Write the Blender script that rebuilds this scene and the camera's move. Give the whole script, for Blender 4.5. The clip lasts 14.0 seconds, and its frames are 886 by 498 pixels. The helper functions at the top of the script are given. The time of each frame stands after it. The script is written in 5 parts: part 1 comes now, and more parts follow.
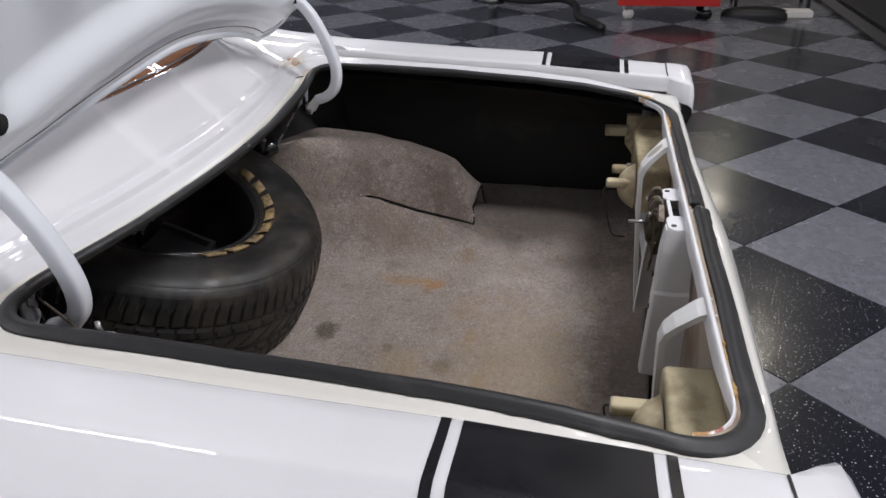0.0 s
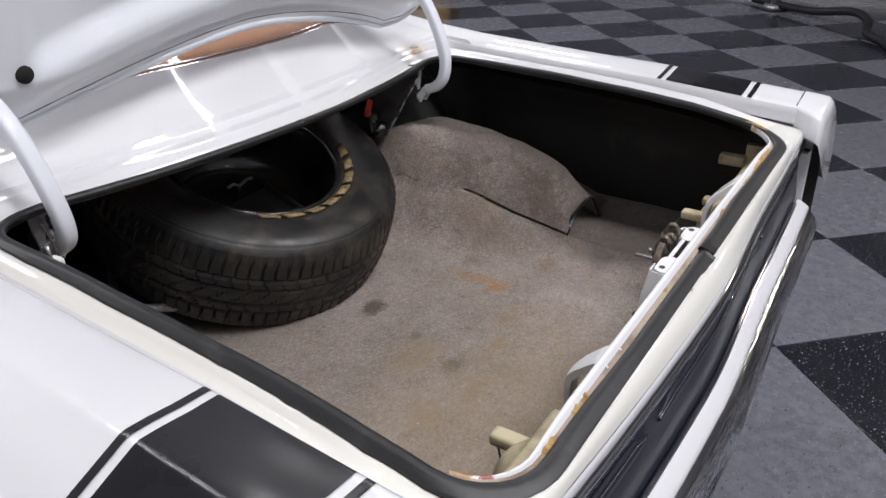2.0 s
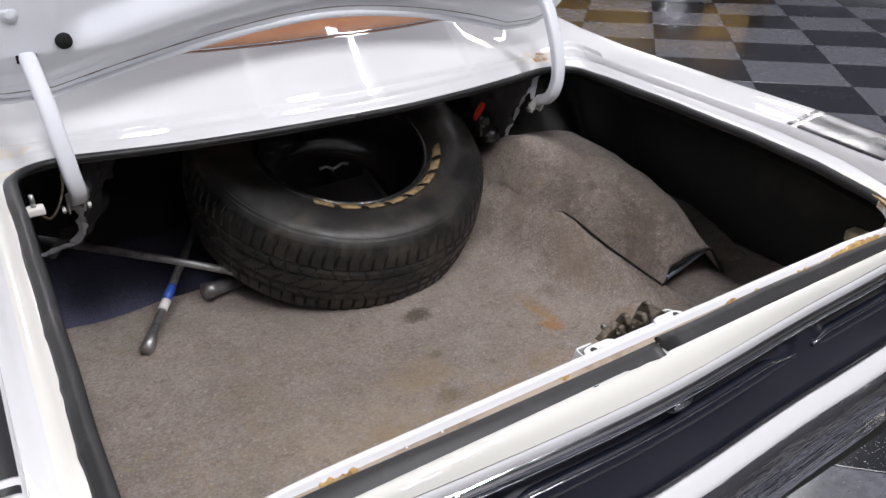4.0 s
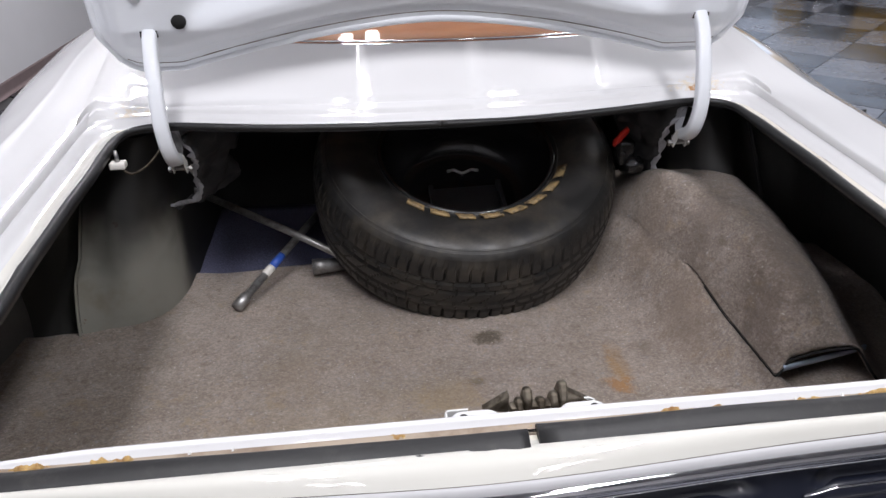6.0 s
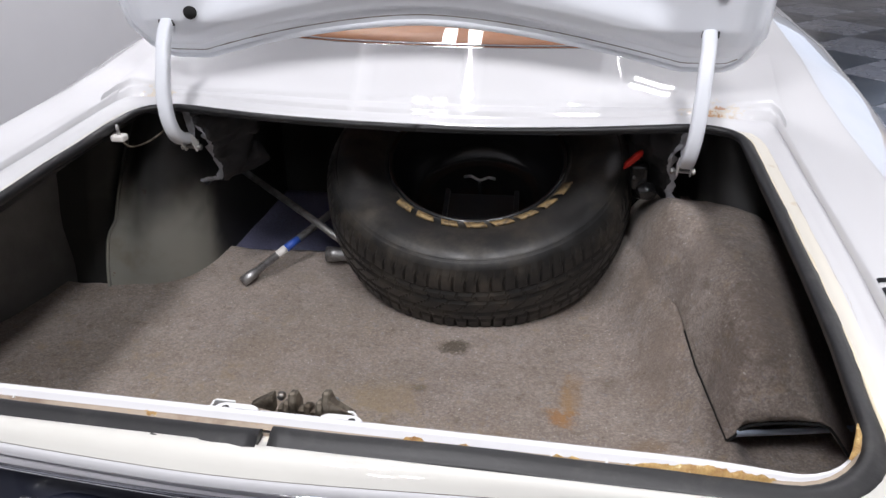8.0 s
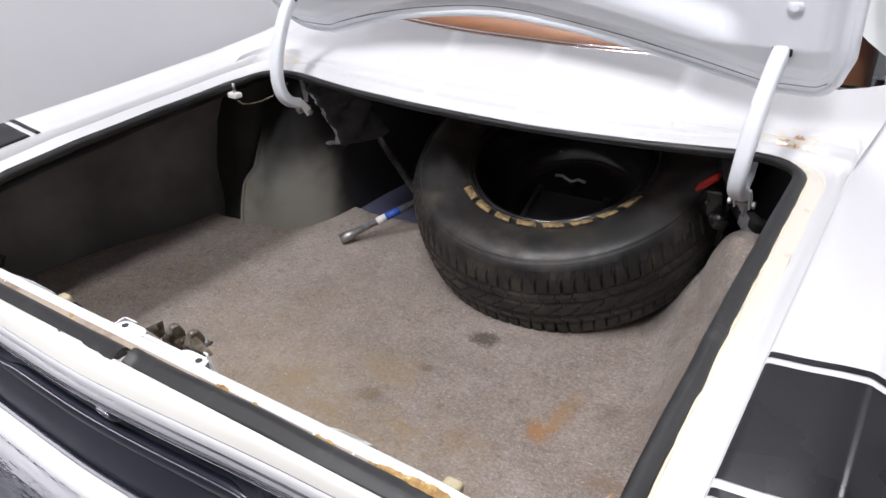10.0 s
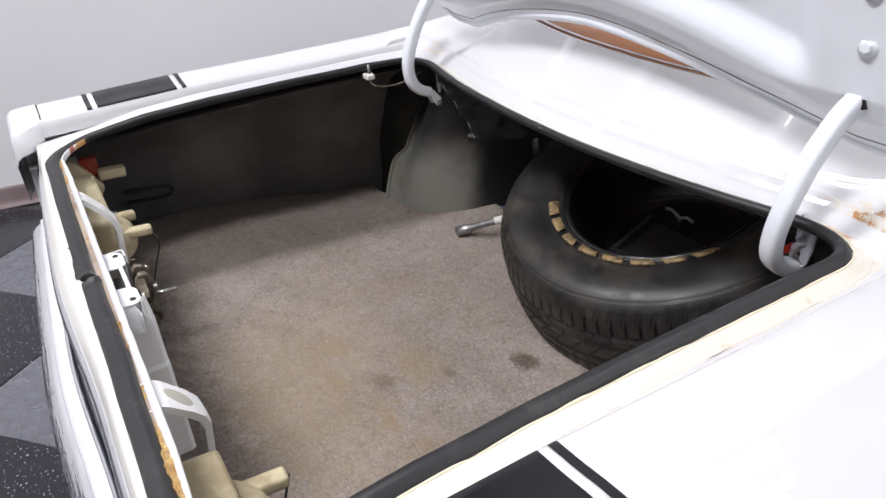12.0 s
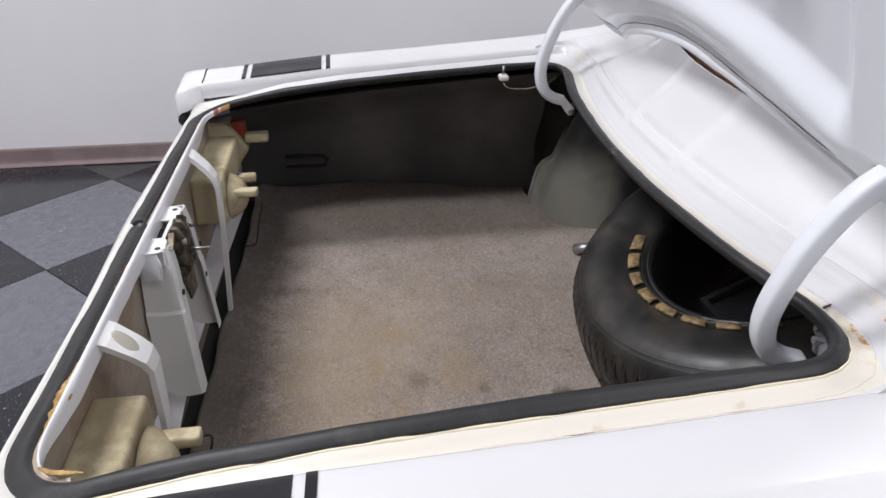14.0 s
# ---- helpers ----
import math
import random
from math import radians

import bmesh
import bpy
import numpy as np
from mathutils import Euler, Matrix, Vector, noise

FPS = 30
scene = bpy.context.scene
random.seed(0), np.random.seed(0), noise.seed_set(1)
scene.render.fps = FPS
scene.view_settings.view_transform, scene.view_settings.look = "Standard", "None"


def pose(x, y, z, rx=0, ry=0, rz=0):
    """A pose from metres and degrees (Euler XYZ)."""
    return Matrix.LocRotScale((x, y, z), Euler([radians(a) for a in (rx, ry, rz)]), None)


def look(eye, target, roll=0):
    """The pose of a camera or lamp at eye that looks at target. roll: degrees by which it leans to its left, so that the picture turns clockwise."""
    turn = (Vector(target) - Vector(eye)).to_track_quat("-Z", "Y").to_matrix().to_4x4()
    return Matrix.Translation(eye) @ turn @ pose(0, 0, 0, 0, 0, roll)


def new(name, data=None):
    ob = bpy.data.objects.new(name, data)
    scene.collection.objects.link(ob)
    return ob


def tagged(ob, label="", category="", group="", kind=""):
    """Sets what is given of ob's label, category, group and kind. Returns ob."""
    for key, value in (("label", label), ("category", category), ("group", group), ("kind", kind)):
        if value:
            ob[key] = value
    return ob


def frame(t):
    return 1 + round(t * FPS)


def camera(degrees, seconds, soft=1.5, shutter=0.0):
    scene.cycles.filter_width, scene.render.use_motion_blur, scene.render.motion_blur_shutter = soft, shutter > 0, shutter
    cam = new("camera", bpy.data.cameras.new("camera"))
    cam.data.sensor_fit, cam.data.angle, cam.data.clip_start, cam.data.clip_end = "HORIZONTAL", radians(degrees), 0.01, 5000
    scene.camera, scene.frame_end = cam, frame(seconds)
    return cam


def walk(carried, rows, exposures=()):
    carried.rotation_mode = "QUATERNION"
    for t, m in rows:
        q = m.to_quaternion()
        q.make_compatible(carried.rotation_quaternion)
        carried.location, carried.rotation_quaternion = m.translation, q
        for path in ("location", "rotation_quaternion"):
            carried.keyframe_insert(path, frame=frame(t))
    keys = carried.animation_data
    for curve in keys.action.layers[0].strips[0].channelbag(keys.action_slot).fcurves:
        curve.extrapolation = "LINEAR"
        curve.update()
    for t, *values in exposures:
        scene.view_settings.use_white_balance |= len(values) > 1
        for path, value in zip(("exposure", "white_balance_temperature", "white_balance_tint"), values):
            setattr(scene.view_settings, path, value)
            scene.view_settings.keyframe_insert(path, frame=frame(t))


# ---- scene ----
cam = camera(61.3, 14.0)
PATH = [
    (0, (-1.135, 0.174, 1.344), (0.596, 0.557, 0.420), -1.7),
    (0.5, (-1.116, 0.083, 1.345), (0.570, 0.633, 0.419), -1.6),
    (1, (-1.082, -0.018, 1.349), (0.546, 0.681, 0.422), -1.6),
    (1.5, (-1.027, -0.124, 1.345), (0.529, 0.726, 0.419), -1.4),
    (2, (-0.968, -0.219, 1.342), (0.490, 0.794, 0.420), -1.4),
    (2.5, (-0.895, -0.303, 1.345), (0.422, 0.884, 0.419), -1.2),
    (3, (-0.796, -0.369, 1.344), (0.389, 0.951, 0.421), -1.2),
    (3.2, (-0.751, -0.391, 1.345), (0.386, 0.968, 0.419), -1.0),
    (5.3, (-0.266, -0.539, 1.333), (0.202, 1.175, 0.417), -0.8),
    (5.5, (-0.218, -0.544, 1.333), (0.161, 1.193, 0.418), -0.9),
    (6, (-0.124, -0.543, 1.337), (0.038, 1.225, 0.416), -0.8),
    (6.5, (-0.037, -0.546, 1.336), (0.014, 1.230, 0.418), -0.6),
    (7, (0.077, -0.544, 1.336), (0.019, 1.231, 0.418), -0.7),
    (7.5, (0.183, -0.532, 1.343), (0.006, 1.232, 0.418), -0.7),
    (7.7, (0.228, -0.527, 1.338), (-0.015, 1.233, 0.420), -0.7),
    (9.8, (0.690, -0.380, 1.350), (-0.270, 1.100, 0.408), -1.3),
    (10, (0.726, -0.358, 1.348), (-0.297, 1.082, 0.410), -1.2),
    (10.5, (0.799, -0.287, 1.347), (-0.391, 1.018, 0.409), -1.1),
    (11, (0.873, -0.203, 1.347), (-0.446, 0.972, 0.408), -1.1),
    (11.5, (0.954, -0.101, 1.344), (-0.485, 0.925, 0.407), -1.0),
    (12, (1.014, 0.006, 1.345), (-0.534, 0.855, 0.406), -1.0),
    (12.5, (1.050, 0.110, 1.346), (-0.586, 0.772, 0.405), -1.0),
    (13, (1.072, 0.205, 1.347), (-0.624, 0.691, 0.405), -0.9),
    (13.5, (1.088, 0.293, 1.352), (-0.645, 0.611, 0.405), -0.9),
    (14, (1.097, 0.373, 1.350), (-0.657, 0.549, 0.406), -0.7),
]
walk(cam, [(t, look(eye, target, roll)) for t, eye, target, roll in PATH],
     [(0, -0.2), (2.5, 0.03), (6.5, 0.08), (7.7, 0.1), (9.8, 0.34), (11.5, 0.36), (13, 0.22), (14, 0.1)])

# ---- light ----
world = bpy.data.worlds.new("world")
world.use_nodes = True
world.node_tree.nodes["Background"].inputs[0].default_value = (0.6, 0.65, 0.8, 1)
world.node_tree.nodes["Background"].inputs[1].default_value = 0.05
scene.world = world

CEIL = 3.7
TUBE_W = 32.0


def tube_lamp(x, y, z, sx, sy, watts, colour):
    d = bpy.data.lights.new("tube", "AREA")
    d.shape, d.size, d.size_y, d.energy, d.color = "RECTANGLE", sx, sy, watts, colour
    ob = new("tube_light", d)
    ob.location = (x, y, z)
    return ob


FIXTURES = [(-0.35, 2.05), (1.6, 2.05), (-0.55, -1.15), (1.05, -1.15), (-0.55, -4.6), (1.6, -4.6), (-1.4, 4.6), (5.5, 5.0), (4.6, 2.6)]
POWER = (0.48, 0.48, 1.05, 1.05, 0.55, 0.55, 1.25, 0.9, 0.85)
for (fx, fy), watts in zip(FIXTURES, POWER):
    for dx in (-0.11, 0.11):
        tube_lamp(fx + dx, fy, CEIL - 0.075, 0.12, 1.2, TUBE_W * watts, (0.972, 0.958, 1.0))
# far warm spots
SPOTS = [(6.1, -1.6), (10.4, -1.65)]
for sx_, sy_ in SPOTS:
    d = bpy.data.lights.new("spot_bulb", "AREA")
    d.shape, d.size, d.energy, d.color = "DISK", 0.35, 25, (1.0, 0.92, 0.8)
    new("bulb_light", d).location = (sx_, sy_, CEIL - 0.09)
# daylight through the shop front
d = bpy.data.lights.new("shop_window", "AREA")
d.shape, d.size, d.size_y, d.energy, d.color = "RECTANGLE", 5.2, 2.4, 38, (0.68, 0.78, 1.0)
ob = new("window_light", d)
ob.matrix_world = look((5.6, 8.85, 1.7), (5.2, 0, 1.1))


# ---- materials ----
def material(name, colour, rough=0.5, metal=0.0, **more):
    m = bpy.data.materials.new(name)
    m.use_nodes = True
    b = m.node_tree.nodes["Principled BSDF"]
    b.inputs["Base Color"].default_value = (*colour, 1)
    b.inputs["Roughness"].default_value = rough
    b.inputs["Metallic"].default_value = metal
    for key, value in more.items():
        b.inputs[key.replace("_", " ")].default_value = value
    return m


class Nodes:
    """Small wrapper to wire node materials in object space."""

    def __init__(self, m):
        self.t = m.node_tree
        self.b = self.t.nodes["Principled BSDF"]
        self.co = self.t.nodes.new("ShaderNodeTexCoord").outputs["Object"]

    def node(self, kind, **inputs):
        n = self.t.nodes.new(kind)
        for k, v in inputs.items():
            self.put(n.inputs[k.replace("_", " ")], v)
        return n

    def put(self, socket, v):
        if hasattr(v, "is_output"):
            self.t.links.new(v, socket)
        else:
            socket.default_value = v

    def noise(self, scale, detail=3.0, rough=0.55, co=None, distortion=0.0):
        n = self.node("ShaderNodeTexNoise", Scale=scale, Detail=detail, Roughness=rough, Distortion=distortion)
        self.t.links.new(co or self.co, n.inputs["Vector"])
        return n.outputs["Fac"]

    def ramp(self, fac, lo, hi, a=0.0, b=1.0):
        n = self.t.nodes.new("ShaderNodeMapRange")
        n.interpolation_type = "SMOOTHSTEP"
        for k, v in zip(("From Min", "From Max", "To Min", "To Max"), (lo, hi, a, b)):
            self.put(n.inputs[k], v)
        self.put(n.inputs["Value"], fac)
        return n.outputs["Result"]

    def math(self, op, a, b=0.0):
        n = self.t.nodes.new("ShaderNodeMath")
        n.operation = op
        self.put(n.inputs[0], a)
        self.put(n.inputs[1], b)
        return n.outputs[0]

    def mix(self, fac, a, b, blend="MIX"):
        n = self.t.nodes.new("ShaderNodeMix")
        n.data_type, n.blend_type = "RGBA", blend
        self.put(n.inputs["Factor"], fac)
        for i, v in ((6, a), (7, b)):
            self.put(n.inputs[i], (*v, 1) if isinstance(v, tuple) and len(v) == 3 else v)
        return n.outputs[2]

    def bump(self, height, strength=0.3, distance=0.002, normal=None):
        n = self.node("ShaderNodeBump", Strength=strength, Distance=distance, Height=height)
        if normal is not None:
            self.t.links.new(normal, n.inputs["Normal"])
        self.t.links.new(n.outputs["Normal"], self.b.inputs["Normal"])
        return n.outputs["Normal"]

    def split(self):
        n = self.t.nodes.new("ShaderNodeSeparateXYZ")
        self.t.links.new(self.co, n.inputs[0])
        return n.outputs



def paint(name, colour, rough=0.18, grime=(0.62, 0.5, 0.3), grime_from=0.66, coat=0.6, peel=0.05, rust=()):
    m = material(name, colour, rough, Coat_Weight=coat, Coat_Roughness=0.015, Specular_IOR_Level=0.25)
    n = Nodes(m)
    dirt = n.ramp(n.noise(7.0, 6.0, 0.65), grime_from, grime_from + 0.16, 0.0, 0.6)
    fine = n.noise(3.0, 2.0)
    c = n.mix(n.ramp(fine, 0.3, 0.7), tuple(v * 0.965 for v in colour), colour)
    c = n.mix(dirt, c, grime)
    # rust spots of given place and size, with ragged edges
    for x, y, r_, tone, amount in rust:
        s = n.split()
        a, b = n.math("SUBTRACT", s[0], x), n.math("SUBTRACT", s[1], y)
        d = n.math("SQRT", n.math("ADD", n.math("MULTIPLY", a, a), n.math("MULTIPLY", b, b)))
        d = n.math("ADD", n.math("MULTIPLY", d, 1 / r_), n.math("MULTIPLY", n.math("SUBTRACT", n.noise(75.0, 6.0, 0.75), 0.5), 4.5))
        c = n.mix(n.ramp(d, 0.55, 1.0, amount, 0.0), c, tone)
    n.put(n.b.inputs["Base Color"], c)
    n.put(n.b.inputs["Roughness"], n.ramp(n.noise(24.0, 3.0), 0.3, 0.8, rough, rough + (0.1 if coat < 0.5 else 0.012)))
    if peel:
        n.bump(n.noise(220.0, 1.0), peel, 0.0006)
    return m


WHITE = paint("white_paint", (0.645, 0.645, 0.66), 0.4, grime_from=0.74, coat=1.0, peel=0.0)
RUST = [(0.53, 0.862, 0.05, (0.66, 0.56, 0.4), 0.6), (0.527, 0.862, 0.022, (0.42, 0.19, 0.05), 0.9), (0.545, 0.888, 0.010, (0.4, 0.17, 0.05), 0.85), (0.568, 0.862, 0.010, (0.5, 0.4, 0.28), 0.6), (0.61, 0.80, 0.009, (0.5, 0.4, 0.27), 0.4),
        (0.605, 0.55, 0.008, (0.55, 0.43, 0.28), 0.4), (0.60, 0.68, 0.007, (0.5, 0.4, 0.28), 0.4), (-0.56, 0.85, 0.035, (0.66, 0.54, 0.36), 0.55), (-0.565, 0.845, 0.012, (0.45, 0.24, 0.08), 0.8)]
TULIP_WHITE = paint("rust_cornered_white_paint", (0.645, 0.645, 0.66), 0.4, grime_from=0.74, coat=1.0, peel=0.0, rust=RUST)
LID_WHITE = paint("lid_inner_paint", (0.735, 0.76, 0.805), 0.3, grime_from=0.72, coat=0.3, peel=0.12)
GUTTER = paint("stained_gutter_paint", (0.70, 0.668, 0.59), 0.32, (0.52, 0.40, 0.24), 0.60, 0.3, rust=RUST)
PLAIN_GUTTER = paint("white_gutter_paint", (0.685, 0.67, 0.62), 0.35, (0.5, 0.42, 0.28), 0.64, 0.3)
CHIPS = [(-0.562, 0.085, 0.016, (0.42, 0.27, 0.1), 0.85), (-0.556, 0.066, 0.016, (0.42, 0.22, 0.07), 0.95), (-0.545, 0.052, 0.008, (0.3, 0.05, 0.03), 0.9), (-0.51, 0.040, 0.005, (0.25, 0.1, 0.06), 0.9), (0.555, 0.07, 0.010, (0.5, 0.3, 0.1), 0.8)]
FLANGE = paint("chipped_flange_paint", (0.72, 0.72, 0.735), 0.3, (0.42, 0.2, 0.08), 0.66, 0.3, rust=CHIPS)
DECK = paint("cream_tinged_white_paint", (0.62, 0.612, 0.57), 0.4, grime_from=0.72, coat=1.0, peel=0.0)
GREY_PAINT = paint("off_white_bracket_paint", (0.7, 0.7, 0.69), 0.45, (0.3, 0.24, 0.18), 0.66, 0.1)
DUSTY_BOSS = paint("dusty_bare_metal", (0.38, 0.365, 0.31), 0.55, (0.3, 0.26, 0.2), 0.5, 0.0)
HINGE_GREY = paint("dusty_hinge_metal", (0.4, 0.41, 0.45), 0.5, (0.09, 0.08, 0.07), 0.5, 0.0, 0.3)
HINGE_DARK = paint("black_sprayed_hinge_metal", (0.045, 0.045, 0.048), 0.6, (0.02, 0.02, 0.02), 0.45, 0.0, 0.4)
GLUE_BED = paint("rusty_glue_line", (0.4, 0.33, 0.26), 0.6, (0.1, 0.05, 0.025), 0.46, 0.0, 0.5)
STRIPE = material("black_stripe", (0.008, 0.008, 0.010), 0.3, Coat_Weight=0.25, Coat_Roughness=0.14, Specular_IOR_Level=0.3)
n = Nodes(STRIPE)
n.put(n.b.inputs["Roughness"], n.ramp(n.noise(9.0, 4.0), 0.4, 0.7, 0.26, 0.42))
BLACK_PANEL = material("black_panel_paint", (0.010, 0.012, 0.022), 0.4, Coat_Weight=0.25, Coat_Roughness=0.1, Specular_IOR_Level=0.3)
CHROME = material("chrome", (0.78, 0.78, 0.8), 0.07, 1.0)
n = Nodes(CHROME)
n.put(n.b.inputs["Roughness"], n.ramp(n.noise(14.0, 4.0), 0.4, 0.75, 0.05, 0.2))
BUMPER_CHROME = material("wavy_bumper_chrome", (0.9, 0.905, 0.93), 0.06, 1.0)
n = Nodes(BUMPER_CHROME)
mp = n.node("ShaderNodeMapping", Scale=(4.0, 40.0, 40.0))
n.t.links.new(n.co, mp.inputs["Vector"])
n.put(n.b.inputs["Roughness"], n.ramp(n.noise(14.0, 4.0), 0.4, 0.75, 0.04, 0.14))
n.bump(n.noise(1.0, 4.0, 0.6, mp.outputs[0]), 0.5, 0.012)
STEEL = material("worn_steel", (0.42, 0.42, 0.42), 0.38, 1.0)
n = Nodes(STEEL)
n.put(n.b.inputs["Base Color"], n.mix(n.ramp(n.noise(60.0, 4.0), 0.45, 0.7), (0.42, 0.42, 0.42), (0.2, 0.17, 0.14)))
GALVANISED = material("galvanised_steel", (0.36, 0.36, 0.36), 0.45, 0.85)
n = Nodes(GALVANISED)
n.put(n.b.inputs["Base Color"], n.mix(n.ramp(n.noise(50.0, 4.0, 0.7), 0.4, 0.7), (0.42, 0.42, 0.42), (0.22, 0.21, 0.2)))
LATCH_METAL = material("dirty_latch_steel", (0.27, 0.25, 0.21), 0.45, 0.8)
n = Nodes(LATCH_METAL)
n.put(n.b.inputs["Base Color"], n.mix(n.ramp(n.noise(70.0, 4.0), 0.4, 0.65), (0.19, 0.165, 0.13), (0.07, 0.055, 0.04)))
RUBBER = material("black_rubber_seal", (0.022, 0.022, 0.024), 0.48)
n = Nodes(RUBBER)
n.put(n.b.inputs["Base Color"], n.mix(n.ramp(n.noise(18.0, 6.0, 0.7), 0.5, 0.8), (0.012, 0.012, 0.013), (0.042, 0.04, 0.038)))
n.bump(n.noise(160.0, 3.0), 0.3, 0.001)
TYRE = material("tyre_rubber", (0.016, 0.016, 0.016), 0.55)
n = Nodes(TYRE)
n.put(n.b.inputs["Base Color"], n.mix(n.ramp(n.noise(9.0, 6.0, 0.7), 0.42, 0.76), (0.0125, 0.0125, 0.0125), (0.06, 0.051, 0.04)))
n.put(n.b.inputs["Roughness"], n.ramp(n.noise(22.0, 4.0), 0.35, 0.7, 0.36, 0.6))
n.bump(n.noise(260.0, 2.0), 0.15, 0.0008)
MARK = material("faded_gold_paint", (0.5, 0.37, 0.17), 0.6)
n = Nodes(MARK)
n.put(n.b.inputs["Base Color"], n.mix(n.ramp(n.noise(70.0, 5.0, 0.7), 0.42, 0.68), (0.31, 0.215, 0.095), (0.07, 0.05, 0.033)))
DARK_STEEL = material("black_wheel_paint", (0.01, 0.01, 0.011), 0.25, 0.0, Coat_Weight=0.4)
CREAM = paint("cream_plastic", (0.52, 0.455, 0.30), 0.45, (0.16, 0.11, 0.06), 0.46, 0.1, 0.1)
JACK_BLACK = material("black_jack_paint", (0.03, 0.03, 0.033), 0.3, 0.0, Coat_Weight=0.4)
SEAM_DIRT = material("dirty_seam_sealer", (0.2, 0.17, 0.15), 0.7)
RED_PLASTIC = material("red_plastic", (0.5, 0.02, 0.012), 0.35)
LENS_RED = paint("dusty_red_lens", (0.34, 0.05, 0.035), 0.4, (0.3, 0.22, 0.14), 0.5, 0.2)
RED_METAL = material("red_cart_paint", (0.5, 0.025, 0.02), 0.3)
BLUE_TAPE = material("blue_sleeve", (0.03, 0.09, 0.42), 0.4)
PAPER = material("white_label", (0.72, 0.7, 0.66), 0.6)
GLASS = bpy.data.materials.new("window_glass")
GLASS.use_nodes = True
gt = GLASS.node_tree
gt.nodes.clear()
g_out, g_mix, g_fr = gt.nodes.new("ShaderNodeOutputMaterial"), gt.nodes.new("ShaderNodeMixShader"), gt.nodes.new("ShaderNodeFresnel")
g_clear, g_gloss = gt.nodes.new("ShaderNodeBsdfTransparent"), gt.nodes.new("ShaderNodeBsdfGlossy")
g_clear.inputs[0].default_value, g_gloss.inputs["Roughness"].default_value, g_fr.inputs[0].default_value = (0.9, 0.95, 0.93, 1), 0.01, 1.5
for a_, b_ in ((g_fr.outputs[0], g_mix.inputs[0]), (g_clear.outputs[0], g_mix.inputs[1]), (g_gloss.outputs[0], g_mix.inputs[2]), (g_mix.outputs[0], g_out.inputs[0])):
    gt.links.new(a_, b_)
TAN = material("tan_vinyl", (0.55, 0.24, 0.12), 0.5)
n = Nodes(TAN)
n.put(n.b.inputs["Base Color"], n.mix(n.ramp(n.noise(20.0, 4.0), 0.3, 0.7), (0.56, 0.25, 0.125), (0.48, 0.2, 0.1)))
YELLOWED = paint("yellowed_sealant", (0.70, 0.64, 0.49), 0.5, (0.4, 0.29, 0.16), 0.58, 0.0, 0.2)
ADHESIVE = material("brown_adhesive", (0.42, 0.24, 0.07), 0.55)
n = Nodes(ADHESIVE)
n.put(n.b.inputs["Base Color"], n.mix(n.ramp(n.noise(95.0, 4.0, 0.7), 0.58, 0.68), n.mix(n.ramp(n.noise(45.0, 5.0, 0.7), 0.35, 0.7), (0.52, 0.35, 0.13), (0.26, 0.13, 0.04)), (0.75, 0.62, 0.34)))
n.bump(n.noise(160.0, 5.0, 0.7), 0.9, 0.004)
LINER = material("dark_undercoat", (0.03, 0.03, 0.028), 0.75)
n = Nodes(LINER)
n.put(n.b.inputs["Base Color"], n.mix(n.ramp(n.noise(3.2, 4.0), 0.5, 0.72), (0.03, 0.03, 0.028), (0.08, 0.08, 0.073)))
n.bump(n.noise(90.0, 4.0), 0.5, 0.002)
# paler version of the undercoat, for the left inner wall only
PALE_LINER = material("paler_undercoat", (0.1, 0.1, 0.09), 0.7)
n = Nodes(PALE_LINER)
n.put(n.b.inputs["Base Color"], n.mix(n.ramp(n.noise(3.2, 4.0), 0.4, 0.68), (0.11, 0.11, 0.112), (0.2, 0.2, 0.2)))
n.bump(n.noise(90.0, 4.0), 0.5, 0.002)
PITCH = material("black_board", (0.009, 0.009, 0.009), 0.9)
WHEELHOUSE = material("wheelhouse_grey_to_black", (0.3, 0.3, 0.27), 0.55)
n = Nodes(WHEELHOUSE)
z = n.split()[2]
# colour turns black towards the top and, further down, towards the front
dark_mask = n.ramp(n.math("ADD", z, n.math("MULTIPLY", n.noise(5.0, 3.0), 0.26)), 0.70, 0.85)
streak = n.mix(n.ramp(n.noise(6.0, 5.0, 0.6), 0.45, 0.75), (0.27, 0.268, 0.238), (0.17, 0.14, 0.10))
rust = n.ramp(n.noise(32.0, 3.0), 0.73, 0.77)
front_mask = n.ramp(n.math("ADD", n.split()[1], n.math("MULTIPLY", n.noise(7.0, 3.0), 0.10)), 0.98, 1.08)
dark_mask = n.math("MAXIMUM", dark_mask, front_mask)
n.put(n.b.inputs["Base Color"], n.mix(dark_mask, n.mix(rust, streak, (0.16, 0.06, 0.03)), (0.03, 0.03, 0.03)))
n.bump(n.noise(40.0, 3.0), 0.2, 0.002)
BLUE_MAT = material("dark_blue_felt", (0.035, 0.035, 0.075), 0.95)
n = Nodes(BLUE_MAT)
n.put(n.b.inputs["Base Color"], n.mix(n.ramp(n.noise(300.0, 3.0), 0.35, 0.7), (0.075, 0.078, 0.13), (0.16, 0.165, 0.27)))
n.bump(n.noise(420.0, 2.0), 0.8, 0.003)


